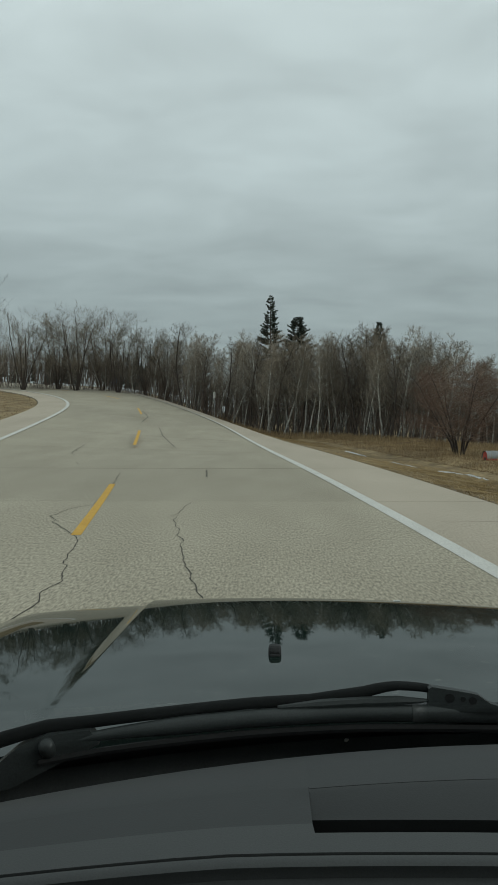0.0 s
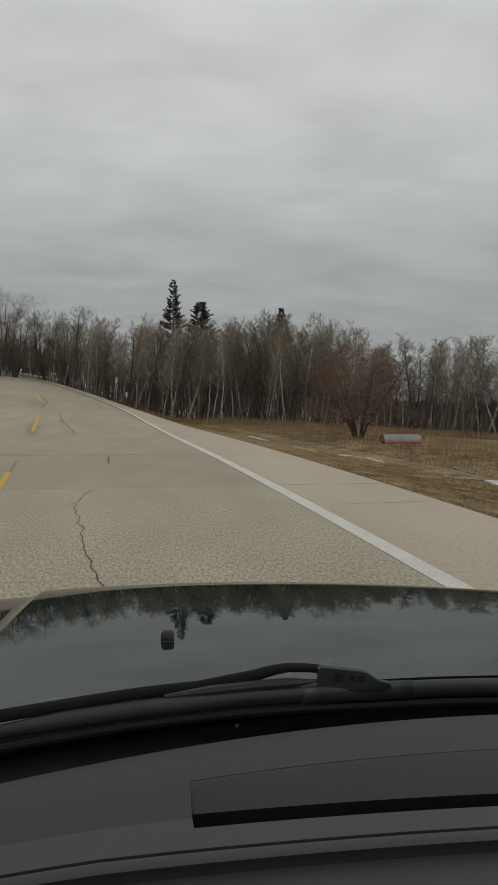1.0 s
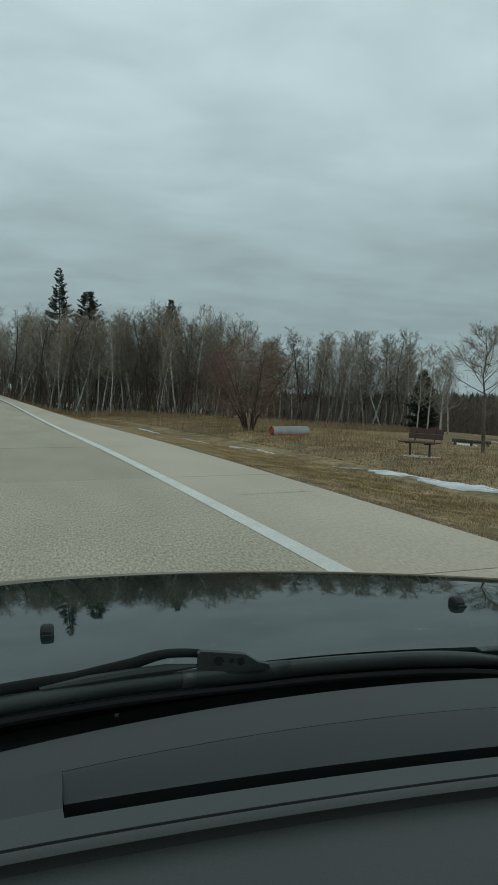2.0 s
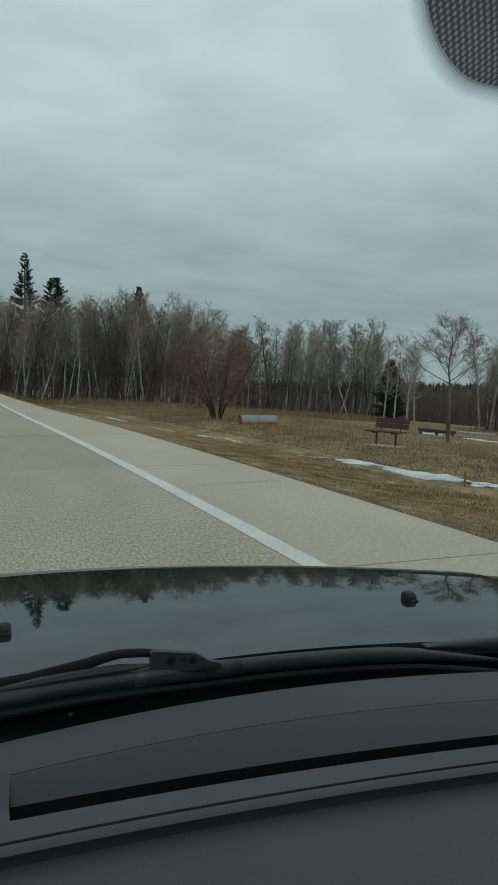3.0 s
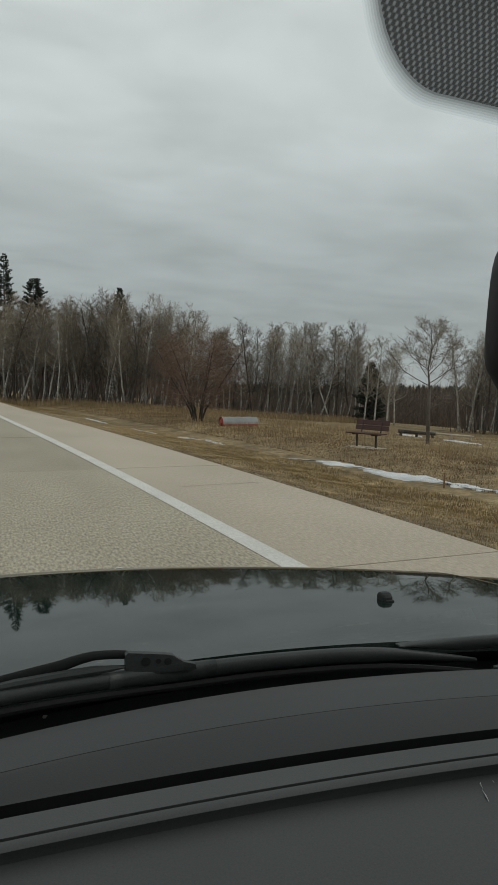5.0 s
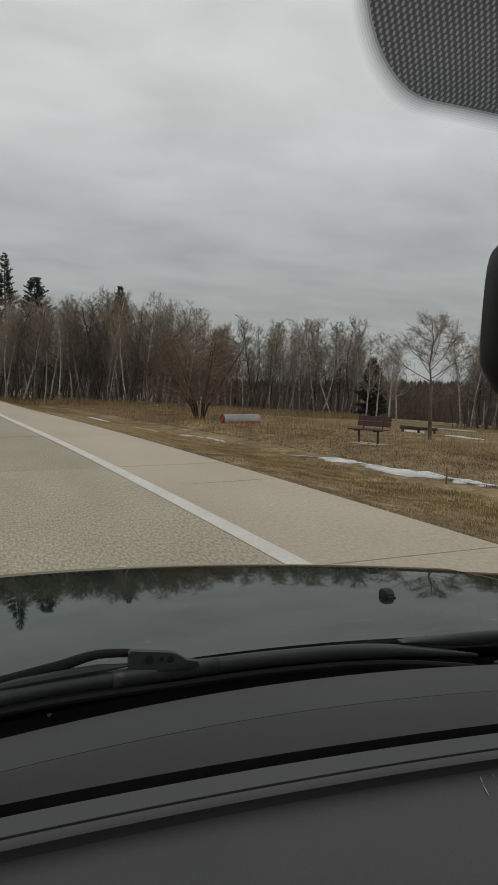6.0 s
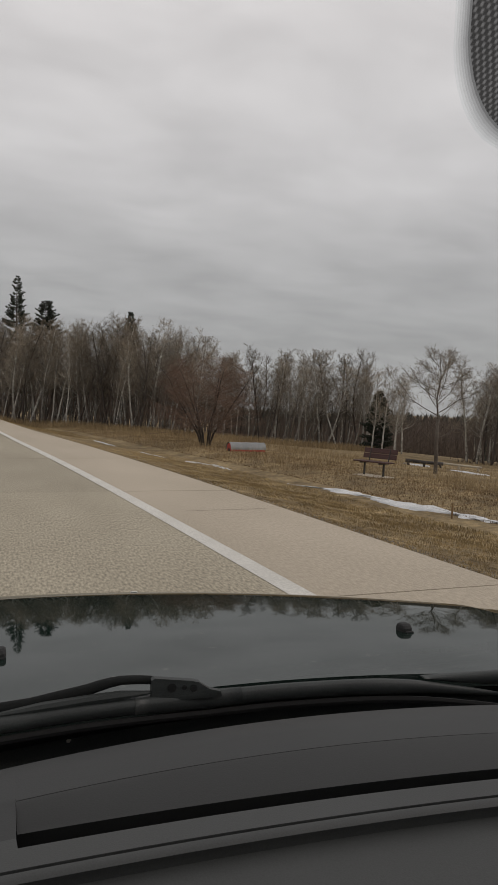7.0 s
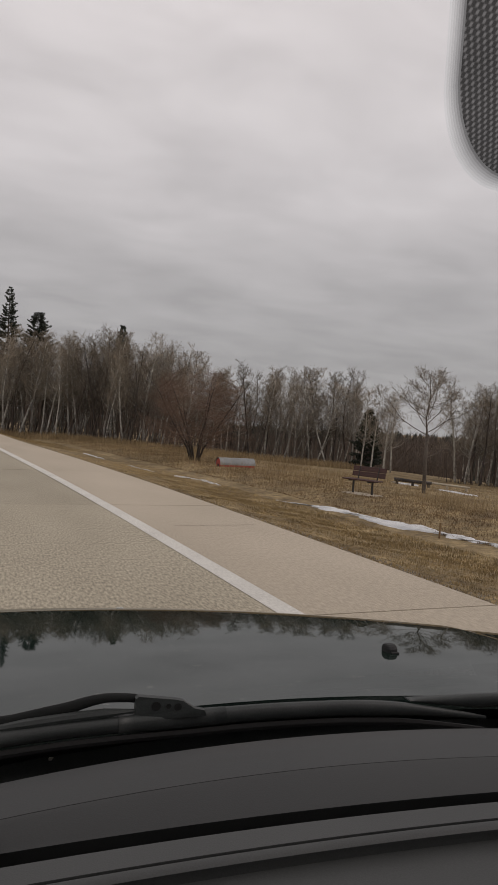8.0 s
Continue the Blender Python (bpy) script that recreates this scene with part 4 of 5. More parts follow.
def young_tree(seed, height, radius):
    """One slim stem that forks at half its height into a fan of thin limbs."""
    rng = random.Random(seed)
    t_ob = new("young_tree")
    trunk, twigs = Shape(), Shape()
    fork = Vector((0.03, 0.02, height * 0.46))
    trunk.tube([(0, 0, -0.3), (0.01, 0, 0.0), (-0.02, 0.01, height * 0.24), fork], [0.095, 0.075, 0.062, 0.055], 8)

    def limb(start, goal, r, k_sub, size, forks):
        mid = start.lerp(goal, 0.5) + Vector(((goal.x - start.x) * 0.14, (goal.y - start.y) * 0.14, -0.06 * (goal.z - start.z)))
        trunk.tube([start, start.lerp(mid, 0.5) + Vector((0, 0, -0.02)), mid, goal], [r, r * 0.8, r * 0.6, 0.005], 5, cap=False)
        spray(rng, lambda t: start.lerp(mid, t * 2) if t < 0.5 else mid.lerp(goal, min(1, t * 2 - 1)), (goal - mid).normalized(), trunk, twigs, k_sub, 6, size, 0.0035)
        for i in range(forks):
            t = rng.uniform(0.25, 0.8)
            q = start.lerp(mid, t * 2) if t < 0.5 else mid.lerp(goal, t * 2 - 1)
            way = (goal - start).normalized() + Vector((rng.uniform(-0.8, 0.8), rng.uniform(-0.8, 0.8), rng.uniform(-0.15, 0.5)))
            limb(q, q + way.normalized() * (goal - start).length * rng.uniform(0.35, 0.55), r * 0.5, 7, size * 0.8, 0)

    lead = [fork, Vector((-0.06, 0.05, height * 0.62)), Vector((0.05, 0.0, height * 0.80)), Vector((0.02, 0.06, height))]
    trunk.tube(lead, [0.036, 0.026, 0.016, 0.005], 6, cap=False)
    for i in range(19):
        f = i / 18
        ang = i * 2.4 + rng.uniform(-0.4, 0.4)
        base = Vector((lead[0].lerp(lead[3], f * 0.85)))
        out = radius * (1.0 - 0.72 * f) * rng.uniform(0.75, 1.1)
        rise = height * (0.30 - 0.14 * f) * rng.uniform(0.6, 1.15)
        limb(base, base + Vector((out * math.cos(ang), out * math.sin(ang), rise)), 0.017 - 0.009 * f, 13, height * 0.085, 3)
    low = Vector((-0.01, 0.01, height * 0.30))
    limb(low, low + Vector((0.75, -0.25, 0.42)), 0.022, 9, height * 0.08, 1)
    part("trunk", trunk, GREY_BARK, t_ob, smooth=True)
    part("crown", twigs, TWIG, t_ob)
    return t_ob


tree = stand_at(willow(5, 4.5, 3.3), 9.0, 34.6, 0)
tagged(tree, "bare many-stemmed willow with dark bark and reddish twigs, in dry grass", "willow tree")
tree = stand_at(young_tree(12, 4.1, 1.5), 13.6, 21.4, 25)
tagged(tree, "young bare tree with thin grey branches in dry grass", "bare tree")

# older rounded trees on the outside of the bend
OLD = [(-21.5, 81.5, 1.1), (-27.0, 80.0, 1.0), (-16.5, 80.5, 0.92), (-32.5, 78.0, 1.2), (-11.0, 80.0, 0.85), (-19.0, 84.0, 1.05), (-24.5, 85.0, 1.0), (-14.0, 84.0, 0.9)]
first = None
for i, (x, y, k) in enumerate(OLD):
    m = pose(x, y, ground_at(x, y), 0, 0, 70 * i) @ Matrix.Scale(k, 4)
    if first is None:
        first = ob = many_stemmed(31, 9.0, 5, 0.34, DARK_BARK, BROWN_TWIG, "bare_tree", 13, 1.1)
    else:
        ob = copy_thing(first, m)
    ob.matrix_basis = m
    tagged(ob, "old rounded bare tree with dark spreading branches", "bare tree", "old trees round the bend")

# aspens of the wood's edge
ASPENS = []
rng = random.Random(77)
for i in range(11):
    dark = i % 6 == 1
    ASPENS.append(aspen(100 + i, rng.uniform(7.4, 9.2), (rng.uniform(-0.14, 0.14), rng.uniform(-0.12, 0.12)), rng.uniform(0.2, 0.32) if dark else rng.uniform(0.30, 0.44), rng.uniform(0.07, 0.105), rng.randint(34, 40),
                        "bare_tree" if dark else "aspen", DARK_BARK if dark else ASPEN, BROWN_TWIG if dark else TWIG))
FRONT = [(-52, 72), (-36, 80), (-22, 83), (-12, 79), (-5, 70), (0.3, 61), (5.5, 58), (9.0, 52), (11.5, 47.5), (15, 47), (20, 45), (23.6, 44.3)]
FRONT_R = [(23.7, 34.2), (24.2, 32.8), (25.5, 30), (30, 26), (36, 20)]


def front_points(line, spacing, depth_rows, row_gap, seed, jitter):
    rng = random.Random(seed)
    out = []
    for (x0, y0), (x1, y1) in zip(line[:-1], line[1:]):
        ln = math.hypot(x1 - x0, y1 - y0)
        for row in range(depth_rows):
            k = max(1, int(ln / (spacing * (1 + 0.12 * row))))
            for i in range(k):
                t = (i + rng.random()) / k
                x, y = x0 + (x1 - x0) * t, y0 + (y1 - y0) * t
                r = math.hypot(x, y)
                push = row * row_gap + rng.uniform(0, jitter)
                out.append((x + x / r * push, y + y / r * push, row, rng))
    return out


used = set()
rng = random.Random(5)
for line, spacing, rows_n, gap, seed, scale in ((FRONT[:6], 1.25, 4, 2.6, 30, 0.97), (FRONT[5:8], 0.52, 4, 2.4, 31, 0.98), (FRONT[7:], 0.56, 3, 2.2, 35, 0.93), (FRONT_R[:4], 0.48, 4, 2.2, 33, 0.71)):
    for x, y, row, _ in front_points(line, spacing, rows_n, gap, seed, 2.2):
        if x < -13 and rng.random() < 0.6:
            continue
        k = rng.randrange(len(ASPENS))
        size = scale * rng.uniform(0.78, 1.08) * (0.92 if 10.5 < x < 17 and y < 60 else 1.0) * (rng.uniform(0.6, 0.9) if x < -10 else 1.0) * (0.86 if 13 < x < 40 and 36 < y < 60 else 1.0)
        m = pose(x, y, ground_at(x, y), rng.uniform(-4, 4), rng.gauss(5, 5), 0) @ pose(0, 0, 0, 0, 0, rng.uniform(0, 360)) @ Matrix.Scale(size, 4)
        if k in used:
            ob = copy_thing(ASPENS[k], m)
            ob.matrix_basis = m
        else:
            ob = ASPENS[k]
            ob.matrix_basis = m
            used.add(k)
        if k % 6 == 1:
            tagged(ob, "bare dark-barked tree with brown twigs among pale aspens", "bare tree", "dark trees at the wood's edge")
        else:
            tagged(ob, "slender bare aspen with pale trunk at the wood's edge", "aspen tree", "aspens at the wood's edge")

for x, y, k in ((21.2, 40.2, 0.66), (22.3, 40.9, 0.7), (23.5, 41.3, 0.62), (22.9, 40.4, 0.55), (24.4, 42.0, 0.68)):
    ob = copy_thing(ASPENS[4], pose(x, y, ground_at(x, y), 2, -3, 37 * x))
    ob.matrix_basis = pose(x, y, ground_at(x, y), 2, -3, 37 * x) @ Matrix.Scale(k, 4)

# brush and farther woods


def brush(name, spots, material, low, high, sticks, seed, label, category):
    rng = random.Random(seed)
    s = Shape()
    for x, y, z, w in spots:
        for i in range(sticks):
            bx, by = x + rng.uniform(-w, w), y + rng.uniform(-w, w)
            h = rng.uniform(low, high)
            d = Vector((rng.uniform(-0.35, 0.35), rng.uniform(-0.35, 0.35), 1))
            p0 = Vector((bx, by, z - 0.1))
            p1, p2 = p0 + d * h * 0.55, p0 + d * h + Vector((rng.uniform(-0.2, 0.2), rng.uniform(-0.2, 0.2), 0))
            s.tube([p0, p1, p2], [0.016, 0.011, 0.004], 3, cap=False)
            for j in range(4):
                q = p1.lerp(p2, rng.random())
                s.tube([q, q + Vector((rng.uniform(-0.5, 0.5), rng.uniform(-0.5, 0.5), rng.uniform(0.2, 0.7))) * h * 0.32], [0.007, 0.003], 3, cap=False)
    return tagged(part(name, s, material), label, category, kind="stuff")


spots = [(x, y, ground_at(x, y), 1.0) for x, y, row, _ in front_points(FRONT, 1.15, 4, 2.6, 61, 2.0)]
brush("undergrowth", spots, UNDER, 1.2, 4.4, 16, 62, "dense red-brown bare undergrowth among the aspens", "undergrowth")
spots = [(x, y, ground_at(x, y), 1.0) for x, y, row, _ in front_points(FRONT_R, 1.2, 3, 2.4, 63, 2.0)]
brush("undergrowth", spots, UNDER, 1.0, 3.0, 14, 64, "brown bare undergrowth beside the field", "undergrowth")


def far_woods():
    rng = random.Random(91)
    s, c = Shape(), Shape()
    for i in range(3000):
        az = radians(rng.uniform(-46, 52) if i < 2400 else rng.uniform(27, 36))
        dist = rng.uniform(78, 140) if az < radians(18) else rng.uniform(66, 130)
        if az < radians(2):
            dist += 28
        x, y = -0.4 + math.sin(az) * dist, math.cos(az) * dist
        z = -0.5 + 0.0 if az < radians(16) else -4.5
        z += float(swell(x, y))
        h = rng.uniform(4.5, 6.8) if az < radians(16) else rng.uniform(4.2, 6.0)
        top = Vector((x + rng.uniform(-0.8, 0.8), y, z + h))
        s.tube([(x, y, z - 0.4), top], [0.06, 0.012], 3, cap=False)
        for j in range(14):
            q = Vector((x, y, z)).lerp(top, rng.uniform(0.25, 0.98))
            s.tube([q, q + Vector((rng.uniform(-1, 1), rng.uniform(-1, 1), rng.uniform(0.3, 1.2))) * h * 0.15], [0.022, 0.007], 3, cap=False)
    for i in range(1500):
        az = radians(rng.uniform(-46, 52))
        dist = rng.uniform(105, 190)
        if az < radians(3) and rng.random() < 0.75:
            continue
        x, y = -0.4 + math.sin(az) * dist, math.cos(az) * dist
        z = (-0.5 if az < radians(16) else -4.8) + float(swell(x, y))
        h = rng.uniform(5.8, 6.9) if radians(16) < az < radians(40) else rng.uniform(3.6, 5.4)
        w = h * rng.uniform(0.16, 0.26)
        for j in range(7):
            f0 = j / 7
            n0 = len(c.v)
            k = 7
            ww = w * (1 - f0) ** 0.7 * rng.uniform(0.6, 1.25)
            a0 = rng.random() * 6
            c.v += [(x + ww * (1 if q % 2 else 0.72) * math.cos(a0 + 6.283 * q / k), y + ww * (1 if q % 2 else 0.72) * math.sin(a0 + 6.283 * q / k), z + h * f0 + (0 if q % 2 else 0.15)) for q in range(k)]
            c.v.append((x, y, z + h * min(1, f0 + 0.30)))
            c.f += [(n0 + q, n0 + (q + 1) % k, n0 + k) for q in range(k)]
    tagged(part("far_woods", s, FAR_BRUSH), "far leafless grey-brown woods beyond the field", "woods", kind="stuff")
    tagged(part("far_conifers", c, FAR_CONIFER), "far dark conifer ridge above the bare woods", "woods", kind="stuff")


far_woods()


# ---- grass, snow ----
def blades(name, spots, material, low, high, width, seed, label):
    """spots: arrays of x, y; each a single bent blade."""
    r = np.random.RandomState(seed)
    x, y = spots
    z = land(x, y)
    n = len(x)
    a, h, w = r.uniform(0, 2 * np.pi, n), r.uniform(low, high, n), width * r.uniform(0.6, 1.3, n)
    bend_x, bend_y = r.normal(0, 0.35, n) * h, r.normal(0, 0.35, n) * h
    v = np.empty((n, 3, 3))
    v[:, 0] = np.stack([x - w * np.cos(a), y - w * np.sin(a), z - 0.02], 1)
    v[:, 1] = np.stack([x + w * np.cos(a), y + w * np.sin(a), z - 0.02], 1)
    v[:, 2] = np.stack([x + bend_x, y + bend_y, z + h], 1)
    s = Shape()
    s.v = v.reshape(-1, 3).tolist()
    s.f = np.arange(3 * n).reshape(-1, 3).tolist()
    return tagged(part(name, s, material), label, "grass", kind="stuff")


def strip(n, s0, s1, e0, e1, seed, power=1.0, clump=0.0):
    """Spots on the right verge, denser near the start."""
    r = np.random.RandomState(seed)
    s = s0 + (s1 - s0) * r.uniform(0, 1, n) ** power
    e = SHOULDER + e0 + (e1 - e0) * r.uniform(0, 1, n)
    if clump:
        cs, ce = s0 + (s1 - s0) * r.uniform(0, 1, n // 22 + 1) ** power, SHOULDER + e0 + (e1 - e0) * r.uniform(0, 1, n // 22 + 1)
        k = r.randint(0, len(cs), n)
        s, e = cs[k] + r.normal(0, clump, n), np.maximum(ce[k] + r.normal(0, clump, n), SHOULDER + e0)
    p = np.array([along(a, b)[:2] for a, b in zip(s, e)])
    return p[:, 0], p[:, 1]


blades("mown_grass", strip(90000, 3, 60, 0.12, 4.0, 1, 1.9), MOWN, 0.02, 0.06, 0.007, 1, "short mown dry grass along the shoulder")
blades("field_grass", strip(90000, 4, 62, 5.0, 24, 2, 1.5), TALL, 0.02, 0.075, 0.009, 2, "pale dry field grass beyond the ditch")
blades("grass_tufts", strip(15000, 20, 62, 4.6, 13, 3, 0.8, 0.35), TALL, 0.12, 0.42, 0.008, 3, "tall dry grass tufts beyond the ditch")
blades("ditch_weeds", strip(70000, 4, 62, 4.8, 9.0, 4, 1.4, 0.5), SEDGE, 0.02, 0.07, 0.008, 4, "dark brown weeds on the ditch bank")
blades("pale_weeds", strip(3000, 8, 20, 7.6, 10.5, 14, 1.0, 0.5), TALL, 0.10, 0.36, 0.005, 15, "thin pale dry weeds beside the bench")
r = np.random.RandomState(9)
fx, fy = [], []
for (x0, y0), (x1, y1) in zip(FRONT[3:-1], FRONT[4:]):
    t = r.uniform(0, 1, 2400)
    back = r.uniform(-4.0, 2.0, 2400)
    px, py = x0 + (x1 - x0) * t, y0 + (y1 - y0) * t
    q = np.hypot(px, py)
    fx.append(px + px / q * back)
    fy.append(py + py / q * back)
fx, fy = np.concatenate(fx), np.concatenate(fy)
keep = offset(fx, fy) > SHOULDER + 2.0
blades("wood_edge_grass", (fx[keep], fy[keep]), TALL, 0.15, 0.50, 0.02, 5, "tall pale dry grass at the wood's edge")
r = np.random.RandomState(10)
lx = np.array([along(a, -FAR - 2.4 - b)[:2] for a, b in zip(r.uniform(20, 110, 16000), r.uniform(0.1, 16, 16000))])
blades("inner_verge_grass", (lx[:, 0], lx[:, 1]), SEDGE, 0.04, 0.14, 0.016, 6, "short brown grass inside the bend")


def gravel():
    r = np.random.RandomState(17)
    n = 5000
    st, e = 3 + 45 * r.uniform(0, 1, n) ** 1.6, SHOULDER + 0.04 + np.abs(r.normal(0, 0.16, n))
    p = np.array([along(a, b)[:2] for a, b in zip(st, e)])
    z = land(p[:, 0], p[:, 1])
    s = Shape()
    for (x, y), q, k, t in zip(p, z, r.uniform(0.006, 0.02, n), r.uniform(0, 6.3, n)):
        n0 = len(s.v)
        s.v += [(x + k * math.cos(t + 2.1 * i), y + k * math.sin(t + 2.1 * i), q - 0.004) for i in range(3)] + [(x, y, q + k)]
        s.f += [(n0, n0 + 1, n0 + 3), (n0 + 1, n0 + 2, n0 + 3), (n0 + 2, n0, n0 + 3)]
    tagged(part("edge_gravel", s, GRAVEL), "loose tan gravel along the shoulder's edge", "gravel", kind="stuff")


gravel()


def snow(name, s0, s1, e, wide, height, seed, label, n=26, floor_width=0.06, e_near=None, grow=1.0):
    """A melting ragged ribbon of snow lying on the ground."""
    rng = random.Random(seed)
    s = Shape()
    rows = []
    cells = 9
    for i in range(n + 1):
        f = i / n
        st = s0 + (s1 - s0) * f
        w = wide * (grow + (1 - grow) * f) * max(floor_width, 0.55 + 1.3 * noise.noise((st * 0.9 + seed, 1.3, 0)) + 0.5 * noise.noise((st * 3.1, seed, 2))) * min(1, 5 * f + 0.05, 5 * (1 - f) + 0.05)
        mid_e = SHOULDER + (e if e_near is None else e_near + (e - e_near) * f) + noise.noise((st * 0.35 + seed * 3, 7, 0)) * (0.45 if e_near is None else 0.22)
        row = []
        for j in range(cells + 1):
            g = j / cells * 2 - 1
            q = mid_e + g * w + noise.noise((st * 3.2, g * 2, seed)) * 0.12
            x, y, _ = along(st, q)
            up = height * max(0.0, 1 - g * g) ** 0.5 * min(1, 6 * f, 6 * (1 - f)) + 0.012 * noise.noise((x * 5, y * 5, 1)) - 0.012
            row.append((x, y, ground_at(x, y) + up))
        rows.append(row)
    s.grid(rows)
    ob = part(name, s, SNOW, smooth=True)
    return tagged(ob, label, "snow", "melting snow by the road")


snow("snow_patch", 7.5, 19.0, 4.05, 0.14, 0.05, 4, "melting strip of snow in the ditch, widening into a patch", 100, 0.30, 5.35, 2.6)
snow("snow_patch", 24.3, 26.2, 13.6, 0.35, 0.06, 21, "small patch of snow beside the timber rail", 16)
snow("snow_patch", 21.0, 23.6, 13.9, 0.22, 0.05, 23, "thin strip of snow in the field", 16)
snow("snow_patch", 22.3, 26.3, 3.6, 0.11, 0.035, 6, "broken thin line of snow in the ditch", 40, 0.06, 3.95)
snow("snow_patch", 27.3, 30.8, 3.25, 0.14, 0.04, 7, "thin line of snow in the ditch", 30)
snow("snow_patch", 34.5, 38.5, 3.2, 0.18, 0.05, 8, "small strip of snow beside the shoulder", 20)
snow("snow_patch", 58.0, 63.0, 9.0, 0.5, 0.12, 9, "melting snow under the aspens", 14)
snow("snow_patch", 52.0, 54.0, 10.5, 0.4, 0.12, 11, "small snow lump under the aspens", 10)
snow("snow_bank", 88, 97, 2.4, 1.4, 0.55, 12, "ploughed snow bank on the outside of the bend", 20)
snow("snow_bank", 104, 110, 2.6, 1.2, 0.6, 14, "ploughed snow bank farther round the bend", 16)

# ---- small things beside the road ----
shelter = thing("animal_shelter", "small red shelter with rounded galvanised roof in dry grass", "shelter")
s = Shape()
L, W, H = 1.85, 0.72, 0.24
s.box((-L / 2, -W / 2, -0.15), (L / 2, -W / 2 + 0.03, H), 0.004)
s.box((-L / 2, W / 2 - 0.03, -0.15), (L / 2, W / 2, H), 0.004)
part("side_wall", s, RED_WOOD, shelter, "red painted side")
for x in (-L / 2, L / 2 - 0.03):
    s = Shape()
    arc = [(-W / 2 + 0.032, -0.15)] + [(-(W / 2 - 0.032) * math.cos(t), H + (W / 2 - 0.06) * math.sin(t)) for t in np.linspace(0, math.pi, 13)] + [(W / 2 - 0.032, -0.15)]
    s.v = [(x, a, b) for a, b in arc] + [(x + 0.03, a, b) for a, b in arc]
    m = len(arc)
    s.f = [tuple(range(m)), tuple(range(m, 2 * m))[::-1]] + [(i, (i + 1) % m, m + (i + 1) % m, m + i) for i in range(m)]
    end = part("end_wall", s, RED_WOOD, shelter, "red arched end")
    if x < 0:
        # the wall stays closed; a black plate paints the opening's inner shade
        s = Shape()
        s.box((x - 0.004, -0.12, -0.1), (x - 0.0005, 0.12, 0.26))
        part("doorway", s, BLACK, end, "black plate painted as the shade of an open doorway")
s = Shape()
rows = []
for x in np.linspace(-L / 2 - 0.04, L / 2 + 0.04, 36):
    ripple = 0.004 * (1 if int(round((x + 2) * 40)) % 2 else -1)
    rows.append([(x, -(W / 2 + 0.012 + ripple) * math.cos(t), H + (W / 2 - 0.02 + ripple) * math.sin(t)) for t in np.linspace(-0.05, math.pi + 0.05, 17)])
s.grid(rows)
part("roof", s, GALVANISED, shelter, "pale galvanised arched roof", smooth=True)
shelter.matrix_basis = pose(9.75, 30.5, ground_at(9.75, 30.5) - 0.11, 0, 0, 4) @ Matrix.Scale(0.87, 4)

bench = thing("bench", "red-brown wooden park bench on dark steel legs beside the ditch", "bench")
for i, (y, z, t) in enumerate(((-0.20, 0.45, 0), (-0.05, 0.45, 0), (0.10, 0.45, 0))):
    s = Shape()
    s.box((-0.72, y - 0.068, z - 0.02), (0.72, y + 0.068, z + 0.02), 0.008)
    part("seat_board", s, BENCH_WOOD, bench)
for z in (0.62, 0.79):
    s = Shape()
    s.box((-0.72, -0.02, -0.081), (0.72, 0.02, 0.081), 0.008)
    b = part("back_board", s, BENCH_WOOD, bench)
    b.matrix_basis = pose(0, 0.19 + (z - 0.45) * 0.25, z, -12, 0, 0)
for x in (-0.42, 0.42):
    s = Shape()
    s.box((x - 0.022, -0.05, -0.1), (x + 0.022, 0.01, 0.40), 0.004)
    s.box((x - 0.03, -0.24, 0.39), (x + 0.03, 0.20, 0.43), 0.004)
    s.tube([(x, 0.17, 0.41), (x, 0.285, 0.87)], [0.022, 0.022], 6)
    part("leg", s, DARK_STEEL, bench, "dark steel leg")
BX, BY = 10.40, 19.84
bench.matrix_basis = pose(BX, BY, ground_at(BX, BY) + 0.02, 0, 0, -72) @ Matrix.Scale(0.95, 4)
pad = Shape()
pad.box((-0.62, -0.35, -0.25), (0.62, 0.25, 0.02), 0.012)
pad_ob = tagged(part("bench_pad", pad, PALE_CONCRETE), "pale concrete slab under the bench", "slab")
pad_ob.matrix_basis = pose(BX, BY, ground_at(BX, BY), 0, 0, -72)


def timber(x0, y0, x1, y1, z, r, mat, label):
    ob = thing("timber_rail", label, "rail", "low rails beside the field")
    z0, z1 = ground_at(x0, y0), ground_at(x1, y1)
    s = Shape()
    s.tube([(x0, y0, z0 + z), ((x0 + x1) / 2, (y0 + y1) / 2, (z0 + z1) / 2 + z - 0.01), (x1, y1, z1 + z)], [r, r * 0.95, r * 0.9], 9)
    part("log", s, mat, ob, smooth=True)
    for f in (0.08, 0.5, 0.92):
        x, y = x0 + (x1 - x0) * f, y0 + (y1 - y0) * f
        s = Shape()
        s.tube([(x, y, z0 + (z1 - z0) * f - 0.35), (x, y, z0 + (z1 - z0) * f + z)], [0.06, 0.055], 8)
        part("post", s, mat, ob)
    return ob


timber(15.4, 26.4, 16.7, 25.6, 0.20, 0.075, LOG, "low dark timber rail on short posts")
timber(16.9, 26.4, 18.3, 25.2, 0.18, 0.05, PALE_CONCRETE, "pale timber rail behind a dark one")
stake = thing("marker_stake", "short brown wooden stake at the ditch", "stake")
s = Shape()
x, y, _ = along(12.1, SHOULDER + 4.5)
s.tube([(x, y, ground_at(x, y) - 0.2), (x + 0.01, y, ground_at(x, y) + 0.32)], [0.022, 0.018], 6)
part("stake_shaft", s, SEDGE, stake)


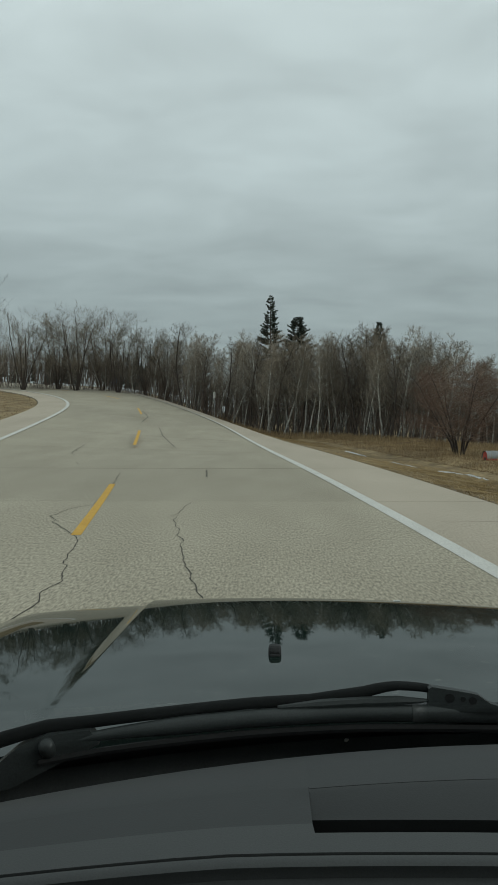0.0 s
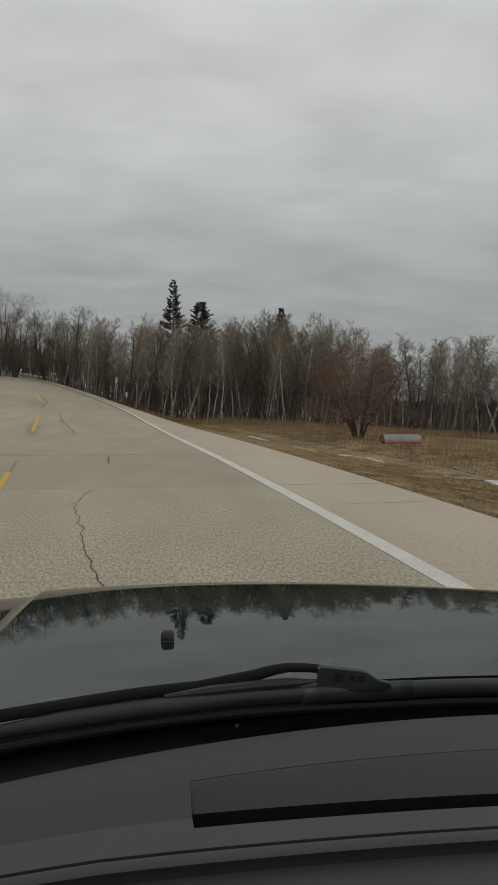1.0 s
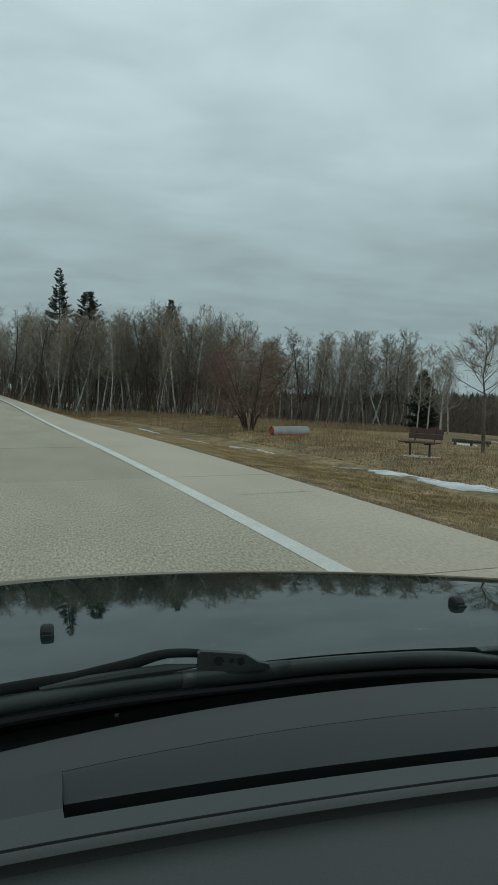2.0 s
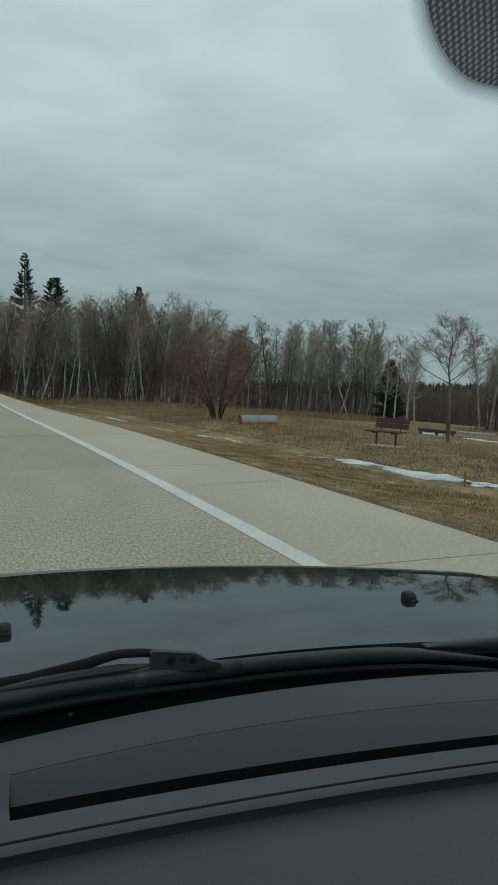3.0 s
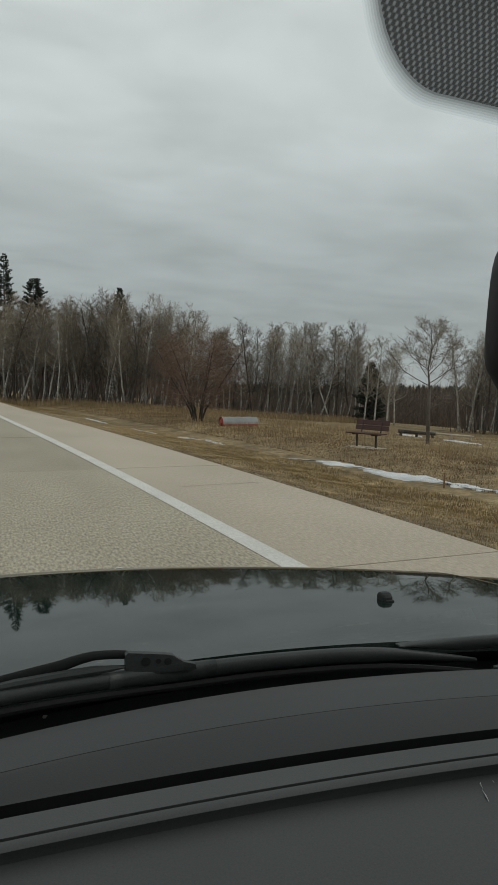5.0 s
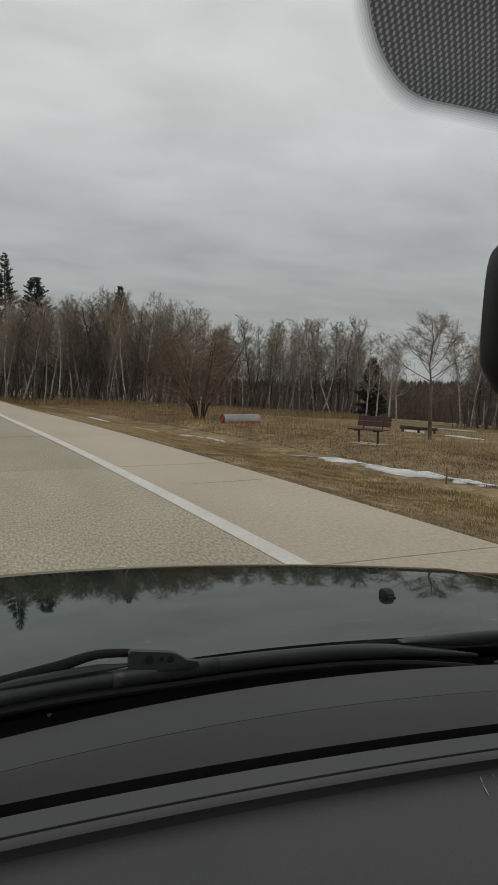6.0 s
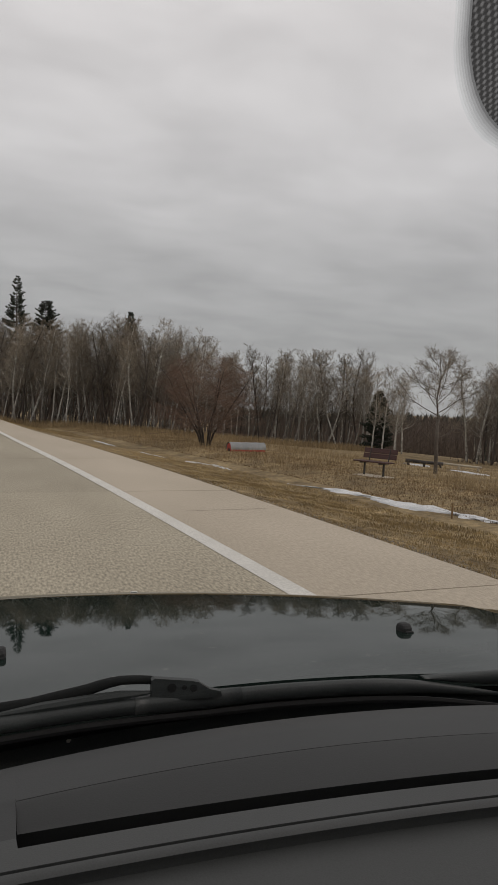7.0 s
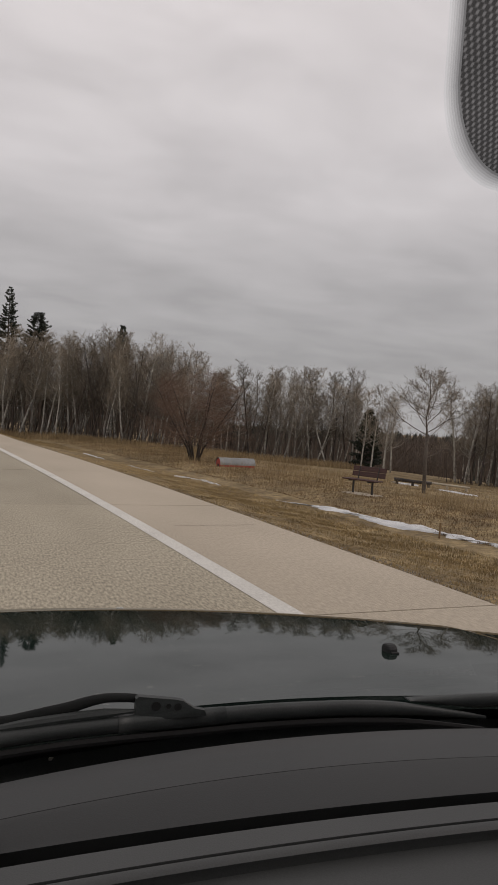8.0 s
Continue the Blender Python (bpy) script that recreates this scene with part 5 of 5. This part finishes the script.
def sign(s_at, e, height, w, h, mat, name, label):
    ob = thing(name, label, "road sign")
    x, y, _ = along(s_at, SHOULDER + e)
    z = ground_at(x, y)
    s = Shape()
    s.box((-0.035, -0.02, -0.4), (0.035, 0.02, height), 0.006)
    part("post", s, PALE_POST, ob, "grey metal post")
    s = Shape()
    s.box((-w / 2, -0.032, height - h), (w / 2, -0.024, height), 0.003)
    part("plate", s, mat, ob)
    ob.matrix_basis = pose(x, y, z, 0, 0, math.degrees(math.atan2(x + 0.4, y)) * -1)
    return ob


sign(70, 1.9, 2.5, 0.22, 0.55, SIGN_WHITE, "marker_post", "grey post with a narrow white plate beside the shoulder")
sign(97, 3.4, 1.6, 0.8, 0.7, SIGN_BLUE, "blue_sign", "small blue road sign beside a snow bank")

# ---- road: slabs, joints, markings, cracks ----
road = tagged(new("road"), "pale worn concrete two-lane road with paved shoulders", "road", kind="structure")
COLUMNS = ((-FAR - 2.2, -FAR - 0.1, CONCRETE_SHOULDER, "shoulder_slab"), (-FAR - 0.1, 0.11, CONCRETE_LANE, "lane_slab"), (0.11, SHOULDER, CONCRETE_SHOULDER, "shoulder_slab"))
SLAB, FIRST = 7.5, 5.6
rng = random.Random(41)
for c, (d0, d1, mat, nm) in enumerate(COLUMNS):
    for k in range(-4, 21):
        s0, s1 = FIRST + k * SLAB, FIRST + (k + 1) * SLAB
        gap, lift = 0.014, rng.uniform(-0.002, 0.002)
        s = Shape()
        steps = 8 if s0 > 34 else 5
        rows = []
        a0, a1, b0, b1 = s0 + gap, s1 - gap, d0 + 0.0015, d1 - 0.0015
        for i in range(steps + 1):
            st = a0 + (a1 - a0) * i / steps
            rows.append([along(st, b0, -0.15), along(st, b0, -0.012), along(st, b0 + 0.012, lift), along(st, b1 - 0.012, lift), along(st, b1, -0.012), along(st, b1, -0.15)])
        s.grid(rows)
        s.f.append((0, 1, 2, 3, 4, 5))
        q = steps * 6
        s.f.append((q + 5, q + 4, q + 3, q + 2, q + 1, q))
        part(nm, s, mat, road)
bed = Shape()
bed.grid([[along(st, -FAR - 2.25, -0.07), along(st, SHOULDER + 0.03, -0.07)] for st in np.arange(-22, 162, 1.0)])
part("joint_bed", bed, JOINT, road, "dark sealed joints")


def ribbon(shape, s0, s1, d, wide, z=0.005, step=1.5):
    n = max(1, int((s1 - s0) / step))
    rows = []
    for i in range(n + 1):
        st = s0 + (s1 - s0) * i / n
        up = z + 0.0005 * max(0.0, st - 15)
        rows.append([along(st, d - wide / 2, up), along(st, d + wide / 2, up)])
    shape.grid(rows)


for nm, d in (("edge_line", 0.0), ("far_edge_line", -FAR)):
    s = Shape()
    ribbon(s, -20, 155, d, 0.225)
    tagged(part(nm, s, WHITE_PAINT), "worn white painted edge line", "road marking", kind="structure")
for k in range(-1, 8):
    s0 = 9.5 + k * 19.2
    s = Shape()
    rows = []
    for i in range(9):
        st = s0 + 6.6 * i / 8
        d = float(np.interp(st, [0, 9, 16, 28, 52], [-4.5, -4.58, -4.95, -5.4, -5.8]))
        up = 0.005 + 0.0005 * max(0.0, st - 15)
        rows.append([along(st, d - 0.065, up), along(st, d + 0.065, up)])
    s.grid(rows)
    tagged(part("centre_dash", s, YELLOW_PAINT), "faded yellow centre dash", "road marking", kind="structure")


def crack(points, wide, seed):
    """A wandering tarred crack through a few turning points (s, d)."""
    rng = random.Random(seed)
    fine = []
    for (a, b), (c, d) in zip(points[:-1], points[1:]):
        n = max(2, int(math.hypot(c - a, d - b) / 0.08))
        fine += [(a + (c - a) * i / n + noise.noise((a * 3 + i * 0.2, seed, 0)) * 0.05, b + (d - b) * i / n + noise.noise((a * 3 + i * 0.2, seed, 5)) * 0.07 + rng.uniform(-0.008, 0.008)) for i in range(n)]
    fine.append(points[-1])
    s, rows = Shape(), []
    for i, (a, b) in enumerate(fine):
        p, q = fine[max(i - 1, 0)], fine[min(i + 1, len(fine) - 1)]
        ln = math.hypot(q[0] - p[0], q[1] - p[1]) or 1
        nx_, ny_ = -(q[1] - p[1]) / ln, (q[0] - p[0]) / ln
        w = wide * rng.uniform(0.4, 1.2) / 2
        rows.append([along(a + nx_ * w, b + ny_ * w, 0.0045), along(a - nx_ * w, b - ny_ * w, 0.0045)])
    s.grid(rows)
    tagged(part("road_crack", s, TAR), "dark wandering tarred crack in the concrete", "road crack", kind="structure")


crack([(6.3, -2.95), (7.6, -3.15), (9.8, -3.3), (11.2, -3.45), (12.9, -3.2)], 0.013, 1)
crack([(4.2, -4.6), (6.05, -4.33), (6.57, -4.36), (6.97, -4.27), (7.73, -4.41), (9.22, -4.52)], 0.014, 2)
crack([(9.22, -4.52), (10.62, -5.12), (11.2, -5.27), (11.96, -5.17), (12.69, -4.83), (15.86, -4.92), (19.0, -5.1)], 0.013, 12)
crack([(37.95, -4.59), (33.5, -4.4), (28.55, -3.84)], 0.05, 6)
crack([(20.0, -2.86), (17.9, -2.87)], 0.03, 3)
crack([(22.0, -6.6), (26.0, -7.4), (28.5, -7.3)], 0.035, 7)
crack([(52.0, -5.6), (46.0, -5.3), (41.0, -5.6)], 0.05, 9)
crack([(10.6, 0.5), (10.65, 1.3), (10.7, 1.9)], 0.016, 8)
